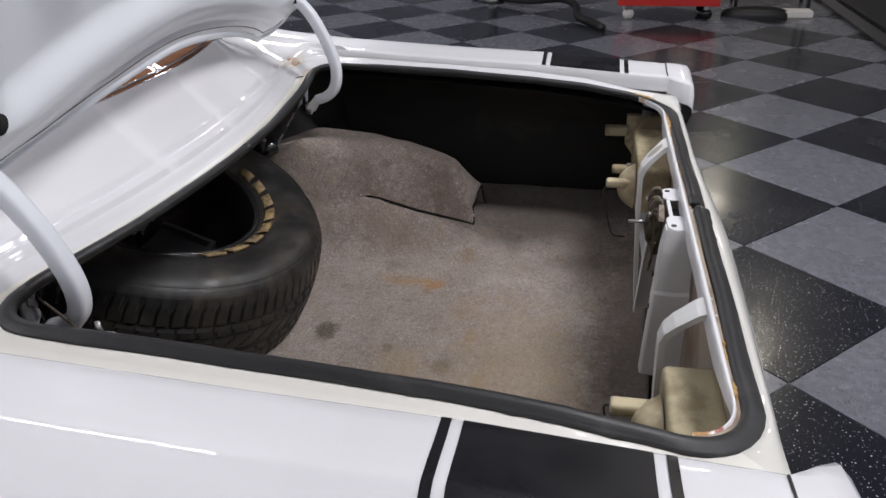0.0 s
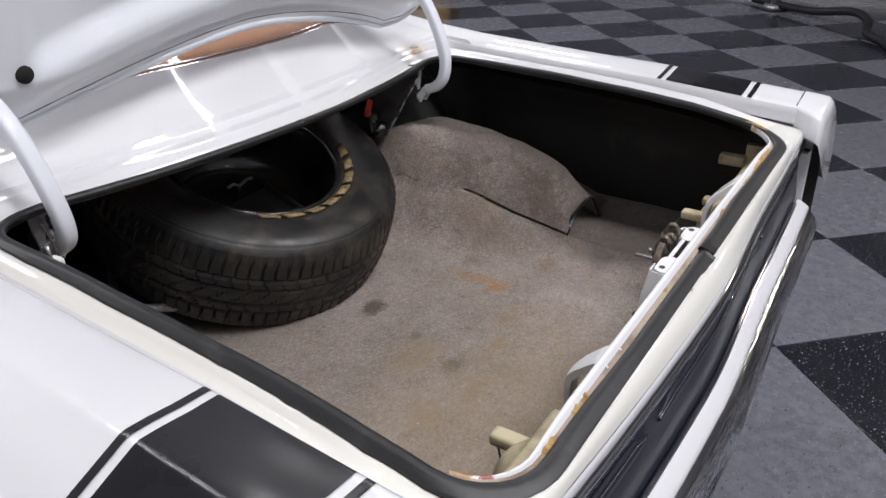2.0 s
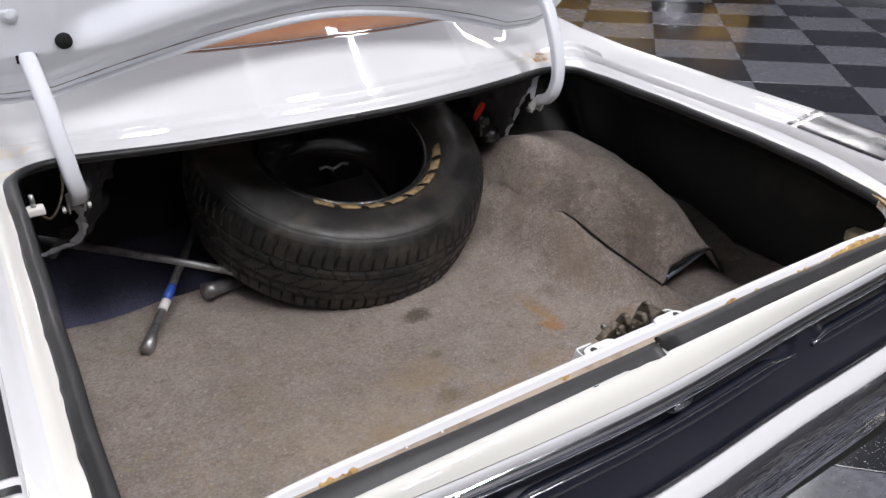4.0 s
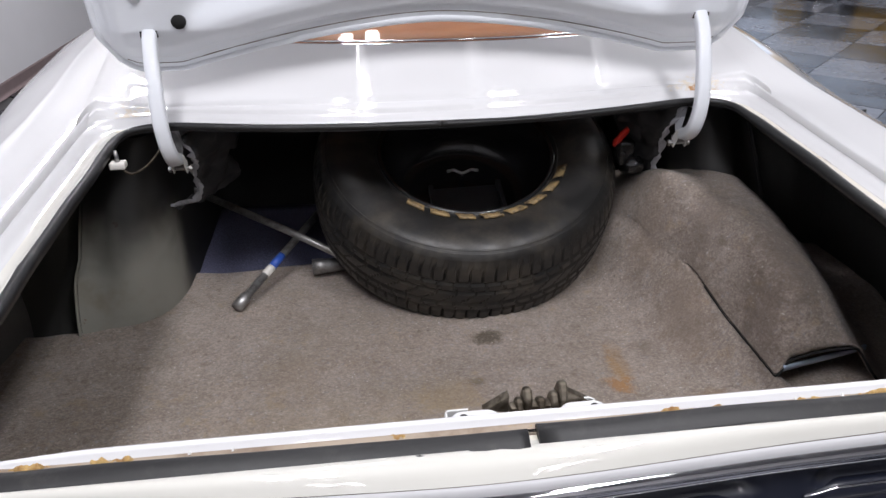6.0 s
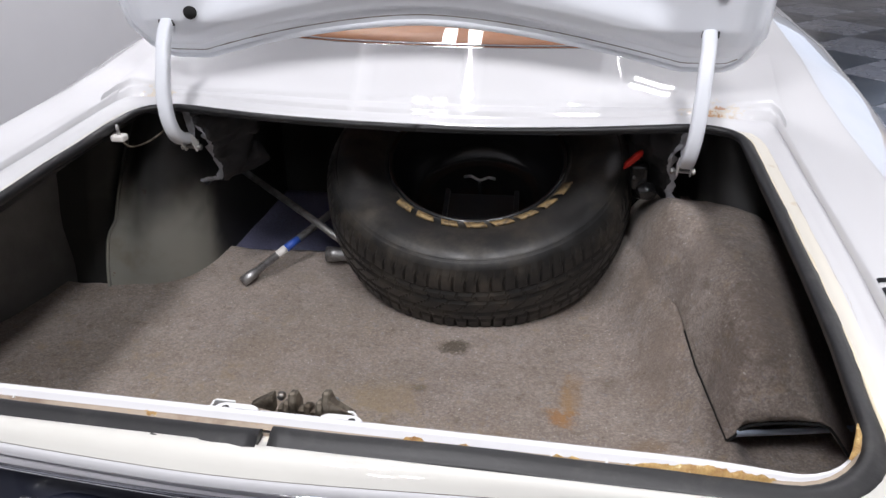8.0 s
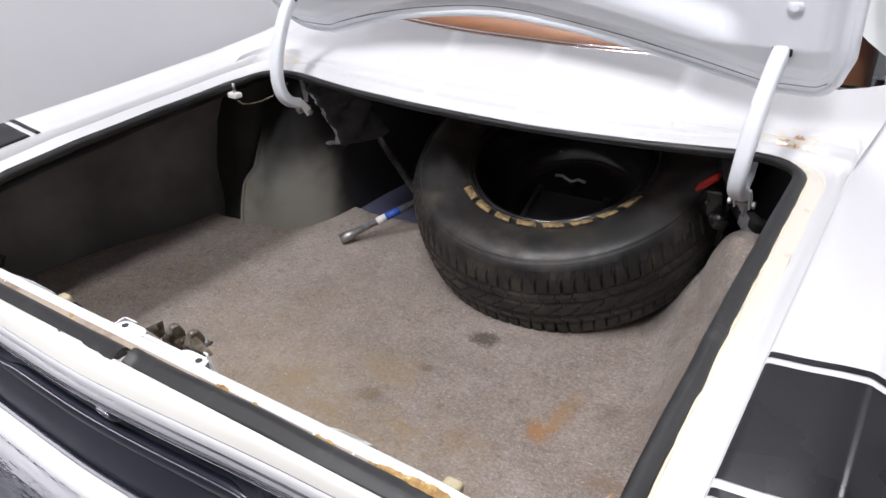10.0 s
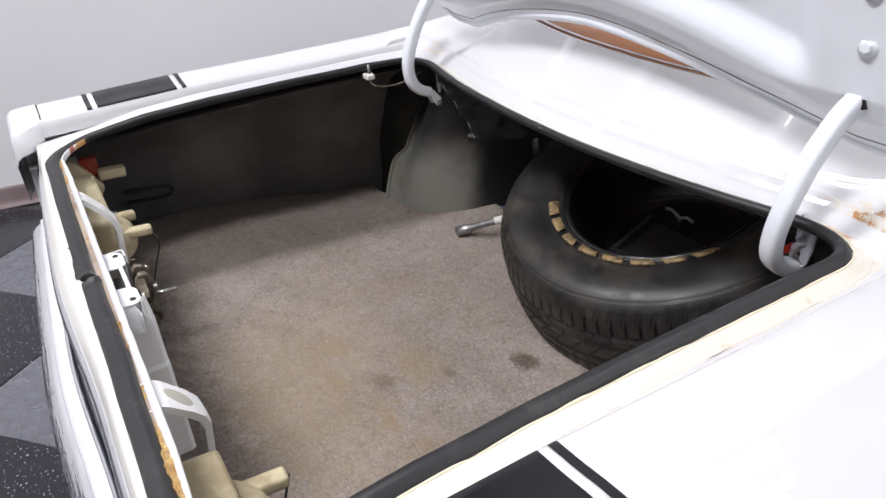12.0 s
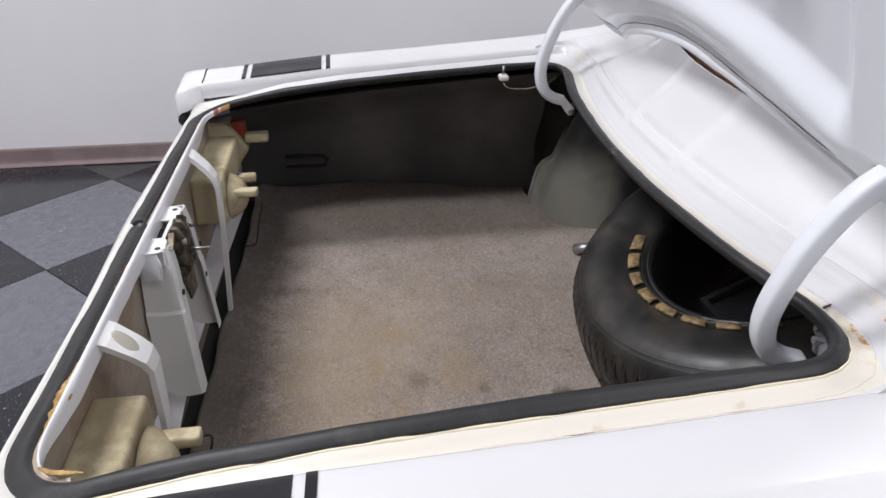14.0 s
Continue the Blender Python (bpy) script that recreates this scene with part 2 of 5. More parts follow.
def carpet_material(name, stains_and_shade):
    m = material(name, (0.2, 0.165, 0.14), 0.96)
    n = Nodes(m)
    n.b.inputs["Sheen Weight"].default_value = 0.15
    mp = n.node("ShaderNodeMapping", Scale=(0.7, 1.0, 1.0))
    n.t.links.new(n.co, mp.inputs["Vector"])
    felt = n.noise(240.0, 5.0, 0.75, mp.outputs[0], 0.6)
    fleck = n.noise(430.0, 2.0, 0.6)
    lump = n.noise(24.0, 3.0, 0.6)
    c = n.mix(n.ramp(n.noise(8.0, 5.0, 0.65), 0.36, 0.66), (0.375, 0.318, 0.284), (0.265, 0.222, 0.191))
    c = n.mix(n.ramp(n.noise(2.4, 3.0), 0.45, 0.72, 0.0, 0.5), c, (0.27, 0.215, 0.165))
    c = n.mix(n.ramp(lump, 0.42, 0.72, 0.0, 0.45), c, (0.27, 0.215, 0.18))
    c = n.mix(n.ramp(n.noise(75.0, 4.0, 0.7), 0.3, 0.55, 0.55, 0.0), c, (0.2, 0.16, 0.14))
    c = n.mix(n.ramp(n.noise(52.0, 5.0, 0.75), 0.55, 0.75, 0.0, 0.5), c, (0.47, 0.41, 0.37))
    c = n.mix(n.ramp(n.noise(120.0, 2.0, 0.6), 0.58, 0.70, 0.0, 0.5), c, (0.30, 0.30, 0.33))
    c = n.mix(n.ramp(felt, 0.36, 0.58, 0.55, 0.0), c, (0.16, 0.13, 0.11))
    c = n.mix(n.ramp(felt, 0.5, 0.66, 0.0, 0.42), c, (0.52, 0.44, 0.37))
    c = n.mix(n.ramp(fleck, 0.28, 0.36, 0.5, 0.0), c, (0.1, 0.08, 0.07))
    c = n.mix(n.ramp(n.noise(34.0, 6.0, 0.8), 0.34, 0.46, 0.6, 0.0), c, (0.15, 0.115, 0.085))
    c = n.mix(n.ramp(n.noise(17.0, 5.0, 0.75), 0.56, 0.70, 0.0, 0.4), c, (0.33, 0.235, 0.13))
    c = n.mix(n.ramp(n.noise(125.0, 4.0, 0.75, mp.outputs[0], 0.8), 0.62, 0.70, 0.0, 0.85), c, (0.09, 0.07, 0.055))
    lint = n.ramp(n.noise(210.0, 0.0), 0.8, 0.83, 0.0, 0.7)
    c = n.mix(lint, c, (0.62, 0.58, 0.54))
    s = n.split()
    wob = n.math("ADD", n.math("MULTIPLY", n.math("SUBTRACT", n.noise(38.0, 6.0, 0.75), 0.5), 2.6), n.math("MULTIPLY", n.math("SUBTRACT", n.noise(170.0, 3.0, 0.7), 0.5), 1.2))
    # ragged oval patches: most are stains, a few carry shade in their colour
    for x, y, rx, ry, colour, amount in stains_and_shade:
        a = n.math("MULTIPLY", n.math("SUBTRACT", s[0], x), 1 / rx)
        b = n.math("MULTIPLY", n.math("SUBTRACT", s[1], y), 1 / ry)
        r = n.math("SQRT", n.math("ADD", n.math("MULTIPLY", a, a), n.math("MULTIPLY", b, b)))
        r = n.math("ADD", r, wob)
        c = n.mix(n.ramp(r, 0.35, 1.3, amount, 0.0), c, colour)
    n.put(n.b.inputs["Base Color"], c)
    n.bump(n.math("ADD", n.math("MULTIPLY", felt, 0.8), n.math("ADD", lump, n.noise(85.0, 3.0, 0.6))), 0.6, 0.004)
    return m


CARPET = carpet_material("grey_brown_carpet", [
    (0.076, 0.691, 0.034, 0.026, (0.06, 0.045, 0.024), 0.85),
    (-0.004, 0.436, 0.03, 0.024, (0.085, 0.06, 0.035), 0.7),
    (0.036, 0.55, 0.014, 0.012, (0.07, 0.055, 0.035), 0.55),
    (0.293, 0.517, 0.028, 0.028, (0.33, 0.145, 0.03), 0.72),
    (0.31, 0.59, 0.02, 0.06, (0.27, 0.15, 0.05), 0.4),
    (-0.05, 0.36, 0.05, 0.02, (0.24, 0.16, 0.07), 0.45),
    (-0.14, 0.40, 0.04, 0.03, (0.26, 0.175, 0.08), 0.4),
    (0.2, 0.42, 0.05, 0.04, (0.24, 0.16, 0.08), 0.35),
    (0.385, 0.62, 0.03, 0.05, (0.1, 0.075, 0.05), 0.3),
    (0.30, 0.56, 0.012, 0.06, (0.36, 0.2, 0.06), 0.35),
    (0.10, 0.40, 0.04, 0.018, (0.28, 0.185, 0.08), 0.45),
    (-0.02, 0.52, 0.07, 0.05, (0.26, 0.185, 0.09), 0.45),
    (-0.05, 0.30, 0.30, 0.16, (0.33, 0.245, 0.14), 0.4),
    (-0.2, 0.46, 0.25, 0.1, (0.38, 0.30, 0.2), 0.2),
    (0.44, 0.46, 0.04, 0.02, (0.2, 0.12, 0.05), 0.4),
    (-0.3, 0.6, 0.06, 0.09, (0.24, 0.18, 0.12), 0.25),
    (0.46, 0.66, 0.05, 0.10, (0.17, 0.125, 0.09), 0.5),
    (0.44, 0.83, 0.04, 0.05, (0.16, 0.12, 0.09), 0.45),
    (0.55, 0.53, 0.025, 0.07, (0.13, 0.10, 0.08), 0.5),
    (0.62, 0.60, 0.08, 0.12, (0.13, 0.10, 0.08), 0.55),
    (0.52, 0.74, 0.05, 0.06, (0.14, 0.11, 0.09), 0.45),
    # shade below the right lip, painted into the carpet colour
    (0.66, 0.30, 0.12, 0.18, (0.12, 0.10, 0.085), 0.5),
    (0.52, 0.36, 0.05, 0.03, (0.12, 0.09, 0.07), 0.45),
    # along the tail: soil mixed with painted shade of the rear lip
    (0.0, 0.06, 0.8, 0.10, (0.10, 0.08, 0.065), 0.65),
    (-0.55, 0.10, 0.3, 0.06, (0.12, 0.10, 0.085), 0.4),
])


def tile_material(name, base, fleck, fleck_from, rough):
    m = material(name, base, rough, Coat_Weight=0.12, Coat_Roughness=0.08, Specular_IOR_Level=0.35)
    n = Nodes(m)
    r = n.t.nodes.new("ShaderNodeObjectInfo").outputs["Random"]
    geo = n.t.nodes.new("ShaderNodeNewGeometry").outputs["Position"]
    speck = n.ramp(n.noise(150.0, 1.0, 0.4, geo), fleck_from, fleck_from + 0.025)
    mott = n.noise(26.0, 5.0, 0.7, geo)
    c = n.mix(n.ramp(mott, 0.3, 0.75), tuple(v * 0.75 for v in base), tuple(v * 1.2 for v in base))
    c = n.mix(speck, c, fleck)
    mp = n.node("ShaderNodeMapping", Scale=(0.45, 1.0, 1.0))
    n.t.links.new(geo, mp.inputs["Vector"])
    c = n.mix(n.ramp(n.noise(95.0, 2.0, 0.5, mp.outputs[0]), 0.66, 0.70, 0.0, 0.8), c, tuple(v * 0.35 for v in base))
    c = n.mix(n.math("MULTIPLY", r, 0.25), c, tuple(v * 0.7 for v in base))
    n.put(n.b.inputs["Base Color"], c)
    n.put(n.b.inputs["Roughness"], n.ramp(n.noise(3.0, 5.0, 0.6, geo), 0.35, 0.7, rough, rough + 0.12))
    n.bump(n.noise(6.0, 3.0, 0.5, geo), 0.05, 0.004)
    return m


TILE_DARK = tile_material("dark_vinyl_tile", (0.0145, 0.016, 0.022), (0.45, 0.46, 0.48), 0.685, 0.17)
TILE_LIGHT = tile_material("grey_vinyl_tile", (0.155, 0.159, 0.184), (0.26, 0.26, 0.27), 0.69, 0.2)
WALL = material("pale_grey_wall_paint", (0.73, 0.725, 0.735), 0.7)
n = Nodes(WALL)
n.put(n.b.inputs["Base Color"], n.mix(n.ramp(n.noise(1.1, 4.0), 0.3, 0.7), (0.74, 0.735, 0.755), (0.7, 0.695, 0.715)))
n.bump(n.noise(60.0, 3.0), 0.15, 0.001)
BASE = material("mauve_cove_base", (0.23, 0.175, 0.175), 0.5)
n = Nodes(BASE)
n.put(n.b.inputs["Base Color"], n.mix(n.ramp(n.noise(8.0, 4.0), 0.3, 0.7), (0.24, 0.185, 0.185), (0.2, 0.15, 0.15)))
CEILING = material("ceiling_board", (0.5, 0.5, 0.51), 0.8)
GROUT = material("floor_base", (0.06, 0.06, 0.06), 0.6)
PANE = material("bluish_pane", (0.25, 0.3, 0.38), 0.1)
LAMP_WHITE = material("fixture_enamel", (0.75, 0.75, 0.75), 0.4)
YELLOW = material("yellow_car_paint", (0.62, 0.36, 0.03), 0.2, Coat_Weight=0.6)
DARK_CLOTH = material("black_hose_rubber", (0.012, 0.012, 0.013), 0.5)


# ---- mesh helpers ----
def mesh(name, verts, faces, mats, smooth=True, face_mat=None):
    me = bpy.data.meshes.new(name)
    me.from_pydata([tuple(v) for v in verts], [], faces)
    for m in mats if isinstance(mats, (list, tuple)) else [mats]:
        me.materials.append(m)
    me.polygons.foreach_set("use_smooth", [smooth] * len(me.polygons))
    if face_mat:
        me.polygons.foreach_set("material_index", face_mat)
    me.update()
    return me


def attach(ob, parent):
    if parent is not None:
        ob.parent = parent
    return ob


def thing(name, label, category, group="", kind="", data=None, at=(0, 0, 0)):
    ob = tagged(new(name, data), label, category, group, kind)
    ob.location = at
    return ob


def piece(name, me, parent, label=""):
    ob = attach(new(name, me), parent)
    if label:
        ob["label"] = label
    if parent is not None and parent.parent is None:
        ob.matrix_parent_inverse = Matrix.Translation(parent.location).inverted()
    return ob


def part(name, bm, mat, parent, label="", smooth=False):
    me = bpy.data.meshes.new(name)
    bm.to_mesh(me)
    bm.free()
    me.materials.append(mat)
    me.polygons.foreach_set("use_smooth", [smooth] * len(me.polygons))
    return piece(name, me, parent, label)


def sheet(rows, thick=0.0, closed=False):
    """Verts and faces of a grid through rows of points; thick: a second layer below along -normal, with edges closed."""
    n, m = len(rows), len(rows[0])
    verts = [Vector(p) for r in rows for p in r]
    faces = []
    mm = m if closed else m - 1
    for i in range(n - 1):
        for j in range(mm):
            k = (j + 1) % m
            faces.append((i * m + j, i * m + k, (i + 1) * m + k, (i + 1) * m + j))
    if thick:
        nor = [Vector((0, 0, 0)) for _ in verts]
        for f in faces:
            a, b, c, d = (verts[i] for i in f)
            q = (c - a).cross(d - b)
            for i in f:
                nor[i] = nor[i] + q
        base = len(verts)
        verts += [v - q.normalized() * thick if q.length else v.copy() for v, q in zip(verts, nor)]
        count = {}
        for f in faces:
            for a, b in zip(f, f[1:] + f[:1]):
                count[(a, b)] = 1
        rim = [(a, b) for a, b in count if (b, a) not in count]
        faces = faces + [tuple(base + i for i in reversed(f)) for f in faces] + [(b, a, base + a, base + b) for a, b in rim]
    return verts, faces


def grid(f, nu, nv, thick=0.0, closed=False):
    return sheet([[f(i / nu, j / nv) for j in range(nv if closed else nv + 1)] for i in range(nu + 1)], thick, closed)


def tube(path, radius, sides=10, flat=1.0, cap=True, square=1.0):
    """A tube along a path of points; radius: number or list; flat squeezes its second axis."""
    pts = [Vector(p) for p in path]
    n = len(pts)
    rad = radius if isinstance(radius, (list, tuple)) else [radius] * n
    verts, faces = [], []
    up = None
    for i, p in enumerate(pts):
        d = (pts[min(i + 1, n - 1)] - pts[max(i - 1, 0)]).normalized()
        if up is None:
            up = Vector((0, 0, 1)) if abs(d.z) < 0.9 else Vector((1, 0, 0))
        a = d.cross(up).normalized()
        up = a.cross(d).normalized()
        for k in range(sides):
            w = 2 * math.pi * (k + 0.5) / sides
            c, s_ = (math.copysign(abs(q) ** square, q) for q in (math.cos(w), math.sin(w)))
            verts.append(p + a * c * rad[i] + up * s_ * rad[i] * flat)
    for i in range(n - 1):
        for k in range(sides):
            l = (k + 1) % sides
            faces.append((i * sides + k, i * sides + l, (i + 1) * sides + l, (i + 1) * sides + k))
    if cap:
        faces.append(tuple(reversed(range(sides))))
        faces.append(tuple(range((n - 1) * sides, n * sides)))
    return verts, faces


def curve(points, per=8):
    """A smooth line through points."""
    p = [Vector(q) for q in points]
    p = [p[0] * 2 - p[1]] + p + [p[-1] * 2 - p[-2]]
    out = []
    for i in range(1, len(p) - 2):
        for k in range(per):
            t = k / per
            a, b, c, d = p[i - 1:i + 3]
            out.append(0.5 * (2 * b + (c - a) * t + (2 * a - 5 * b + 4 * c - d) * t * t + (3 * b - a - 3 * c + d) * t ** 3))
    return out + [p[-2]]


def box(x0, x1, y0, y1, z0, z1, bevel=0.004, segments=2):
    bm = bmesh.new()
    bmesh.ops.create_cube(bm, size=1)
    for v in bm.verts:
        v.co = ((x0 + x1) / 2 + v.co.x * (x1 - x0), (y0 + y1) / 2 + v.co.y * (y1 - y0), (z0 + z1) / 2 + v.co.z * (z1 - z0))
    if bevel:
        bmesh.ops.bevel(bm, geom=bm.edges[:], offset=bevel, segments=segments, affect="EDGES", profile=0.7)
    return bm


def cone(r0, r1, depth, m=None, segments=20, bevel=0.0):
    bm = bmesh.new()
    bmesh.ops.create_cone(bm, cap_ends=True, segments=segments, radius1=r0, radius2=r1, depth=depth)
    if bevel:
        rim = [e for e in bm.edges if len(e.link_faces) == 2 and any(len(f.verts) > 4 for f in e.link_faces)]
        bmesh.ops.bevel(bm, geom=rim, offset=bevel, segments=2, affect="EDGES")
    if m is not None:
        bmesh.ops.transform(bm, matrix=m, verts=bm.verts[:])
    return bm


def plate(outline, direction, thick, bevel=0.0):
    """A flat plate: an outline of points pushed along a direction."""
    bm = bmesh.new()
    d = Vector(direction).normalized() * thick
    a = [bm.verts.new(p) for p in outline]
    b = [bm.verts.new(Vector(p) + d) for p in outline]
    bm.faces.new(a)
    bm.faces.new(list(reversed(b)))
    for i in range(len(a)):
        j = (i + 1) % len(a)
        bm.faces.new((a[j], a[i], b[i], b[j]))
    bmesh.ops.recalc_face_normals(bm, faces=bm.faces[:])
    if bevel:
        bmesh.ops.bevel(bm, geom=bm.edges[:], offset=bevel, segments=1, affect="EDGES")
    return bm


def lerp(v, xs, ys):
    return float(np.interp(v, xs, ys))


def ease(v, a, b):
    t = min(1.0, max(0.0, (v - a) / (b - a)))
    return t * t * (3 - 2 * t)


# ---- car body lines (x across, y forward from the rear lip, z up) ----
def seal_z(y):
    return lerp(y, (0.0, 0.1, 0.2, 0.33, 0.5, 0.6, 0.82), (0.8332, 0.8555, 0.873, 0.887, 0.898, 0.903, 0.916))


def fender_z(y):
    return lerp(y, (-0.05, 0.1, 0.29, 0.5, 0.8, 0.95, 1.12, 1.4, 2.6), (0.880, 0.891, 0.907, 0.917, 0.935, 0.95, 0.975, 1.0, 1.02))


HALF = 0.577          # half width of the trunk opening
REAR, FRONT = 0.016, 0.765
SEAM = 0.634          # where the gutter ends and the fender begins


def lip_y(x):
    return -0.032 + 0.041 * x * x - 0.019 * x + 0.017 * ease(x, -0.1, 0.3)


def front_y(x):
    return FRONT + 0.045 * (abs(x) / 0.45) ** 2


def opening(count=240):
    """The closed line of the weatherstrip's middle, counter-clockwise from the middle of the rear."""
    r, half = 0.085, []
    for i in range(20):
        half.append((i / 20 * (HALF - r), REAR))
    for i in range(13):
        a = -math.pi / 2 + i / 12 * math.pi / 2
        half.append((HALF - r + r * math.cos(a), REAR + r + r * math.sin(a)))
    for i in range(1, 20):
        half.append((HALF - 0.006 * (i / 20), REAR + r + i / 20 * (0.745 - REAR - r)))
    fx = 0.475
    p0, p1, p2 = Vector((HALF - 0.006, 0.745)), Vector((HALF - 0.002, front_y(fx) + 0.012)), Vector((fx, front_y(fx)))
    for i in range(13):
        t = i / 12
        half.append(tuple(p0 * (1 - t) ** 2 + p1 * 2 * t * (1 - t) + p2 * t * t))
    for i in range(1, 20):
        x = fx * (1 - i / 20)
        half.append((x, front_y(x)))
    half.append((0.0, FRONT))
    line = half + [(-x, y) for x, y in reversed(half[1:-1])]
    p = np.array(line + line[:1])
    s = np.r_[0, np.cumsum(np.hypot(*np.diff(p, axis=0).T))]
    u = np.linspace(0, s[-1], count, endpoint=False)
    return [(float(np.interp(v, s, p[:, 0])), float(np.interp(v, s, p[:, 1]))) for v in u]


RING = opening()
NR = len(RING)
NORMAL = []
for i in range(NR):
    ax_, ay_ = RING[i - 1]
    bx_, by_ = RING[(i + 1) % NR]
    l = math.hypot(bx_ - ax_, by_ - ay_)
    NORMAL.append(((by_ - ay_) / l, -(bx_ - ax_) / l))


def ring_point(i, off, dz):
    w, i = i - math.floor(i), math.floor(i)
    (x, y), (nx, ny) = RING[i % NR], NORMAL[i % NR]
    if w:
        x, y = x + (RING[(i + 1) % NR][0] - x) * w, y + (RING[(i + 1) % NR][1] - y) * w
    return (x + nx * off, y + ny * off, seal_z(y) + dz)


car = thing("coupe_car", "white two-door coupe with black fender stripes and its trunk lid open", "car")

# gutter: the channel round the opening, from the flange below the seal out to the fender line
GUTTER_PROFILE = ((-0.0045, -0.007), (-0.004, -0.002), (0.0, -0.001), (0.010, -0.001), (0.017, -0.001), (0.021, -0.006), (0.034, -0.007), (0.043, -0.002), (0.048, 0.004), (0.055, 0.006))
REACH = []
rows = []
for i in range(NR):
    (x, y), (nx, ny) = RING[i], NORMAL[i]
    deep = ease(y, 0.05, 0.2)
    reach = 0.057
    if abs(nx) > 0.3:
        reach += ((SEAM + 0.001 - abs(x)) / abs(nx) - reach) * ease(abs(nx), 0.45, 0.9)
    if ny < -0.02 or (abs(nx) > 0.5 and y < 0.12):
        tx = (SEAM - 0.002 - abs(x)) / max(1e-6, abs(nx)) if abs(nx) > 1e-3 else 9
        ty = (y - lip_y(x)) / max(1e-6, -ny) if ny < -1e-3 else 9
        reach = min(tx, ty)
    REACH.append(reach)
    row = []
    for off, dz in GUTTER_PROFILE:
        o = off if off < 0.02 else 0.02 + (off - 0.02) / 0.035 * (reach - 0.02)
        row.append((x + nx * o, y + ny * o, seal_z(y) + (dz * (deep if off > 0.02 else 1)) + ((0.004 - 0.0202 * ((off - 0.02) / 0.035) ** 2 + 0.045 * x * x * (off - 0.02) / 0.035) * (1 - deep) if off > 0.02 else 0)))
    rows.append(row)
rows.append(rows[0])
v, f = sheet(rows)
part_of = []
for i in range(NR):
    for j in range(len(GUTTER_PROFILE) - 1):
        y = RING[i][1]
        part_of.append(2 if j < 2 and y > 0.06 else 3 if y < 0.06 and j >= 3 else 1 if j >= 6 else 4 if RING[i][0] < 0 and y < 0.8 else 0)
gut = piece("gutter_channel", mesh("gutter_channel", v, f, [GUTTER, WHITE, RUBBER, DECK, PLAIN_GUTTER], True, part_of), car, "cream-stained drip channel round the trunk opening")

# cracked seam sealer along the stained side of the gutter
RIGHT_RUN = (50, 92) if RING[70][0] > 0 else (NR - 92, NR - 50)
a, b = RIGHT_RUN
line = []
for k in range(a * 2, b * 2 + 1):
    o = 0.036 + 0.004 * noise.noise((k * 0.10, 4, 1)) + 0.0025 * noise.noise((k * 0.55, 1, 6))
    p, q = Vector(ring_point(k // 2, o, -0.0055)), Vector(ring_point(k // 2 + 1, o, -0.0055))
    line.append(p + (q - p) * (0.5 * (k % 2)))
v, f = tube(line, [0.0001 + 0.0011 * max(0.0, noise.noise((k * 0.22, a, 3)) - 0.1) for k in range(len(line))], 6)
piece("sealer_crack", mesh("sealer_crack", v, f, GLUE_BED), gut, "cracked brown seam sealer")
# yellowed bead that squeezes out beside the rubber
line = [ring_point(k, 0.0135 + 0.0012 * noise.noise((k * 0.37, 2, a)), -0.0008) for k in range(a - 14, b + 4)]
v, f = tube(line, [max(0.0004, 0.0016 + 0.0022 * noise.noise((k * 0.41, a, 8))) for k in range(len(line))], 6)
piece("sealant_bead", mesh("sealant_bead", v, f, YELLOWED), gut, "yellowed sealant bead")

# weatherstrip in two lengths that meet, with a gap, at the middle of the rear
SEAL_PROFILE = ((-0.005, -0.006), (-0.006, 0.002), (-0.005, 0.007), (-0.001, 0.0098), (0.0045, 0.0085), (0.007, 0.005), (0.0095, 0.0035), (0.0125, 0.0), (0.009, -0.003))


def seal_piece(a, b, droop):
    rows = []
    for k in ([a] if droop else [a - 0.55]) + list(range(a + 1, b)) + [b - 0.2 if droop else b]:
        wob = 0.0025 * noise.noise((k * 0.11, 0, 0))
        sag = 0.004 * noise.noise((k * 0.05, 3, 0))
        low = 1 - 0.35 * ease(RING[int(k) % NR][1], 0.68, 0.76)
        skirt = 0.002 * ease(RING[int(k) % NR][1], 0.05, 0.12)
        rough = 0.0022 * max(0.0, noise.noise((k * 0.83, 5, 1))) + 0.003 * max(0.0, noise.noise((k * 0.31, 8, 1)) - 0.3)
        broad = 1 + 0.72 * (1 - ease(RING[int(k) % NR][1], 0.03, 0.12))
        rows.append([ring_point(k, (off - skirt if off < -0.0045 else off * (broad if off > 0 else 1) + (rough if off > 0.009 else 0)) * (1 + wob * 20) + wob + (0.006 * ease(k % NR, 200, 240) if droop else 0), dz * low + sag * (1 if dz > 0.005 else 0)) for off, dz in SEAL_PROFILE])
    v, f = sheet(rows, 0, True)
    m = len(SEAL_PROFILE)
    f.append(tuple(range(m)))
    f.append(tuple(reversed(range(len(v) - m, len(v)))))
    return v, f


v, f = seal_piece(1, NR // 2, 0.0)
piece("weatherstrip", mesh("weatherstrip", v, f, RUBBER), car, "dusty black rubber trunk seal")
v, f = seal_piece(NR // 2, NR - 0, 1.3)
piece("weatherstrip", mesh("weatherstrip", v, f, RUBBER), car, "dusty black rubber trunk seal")

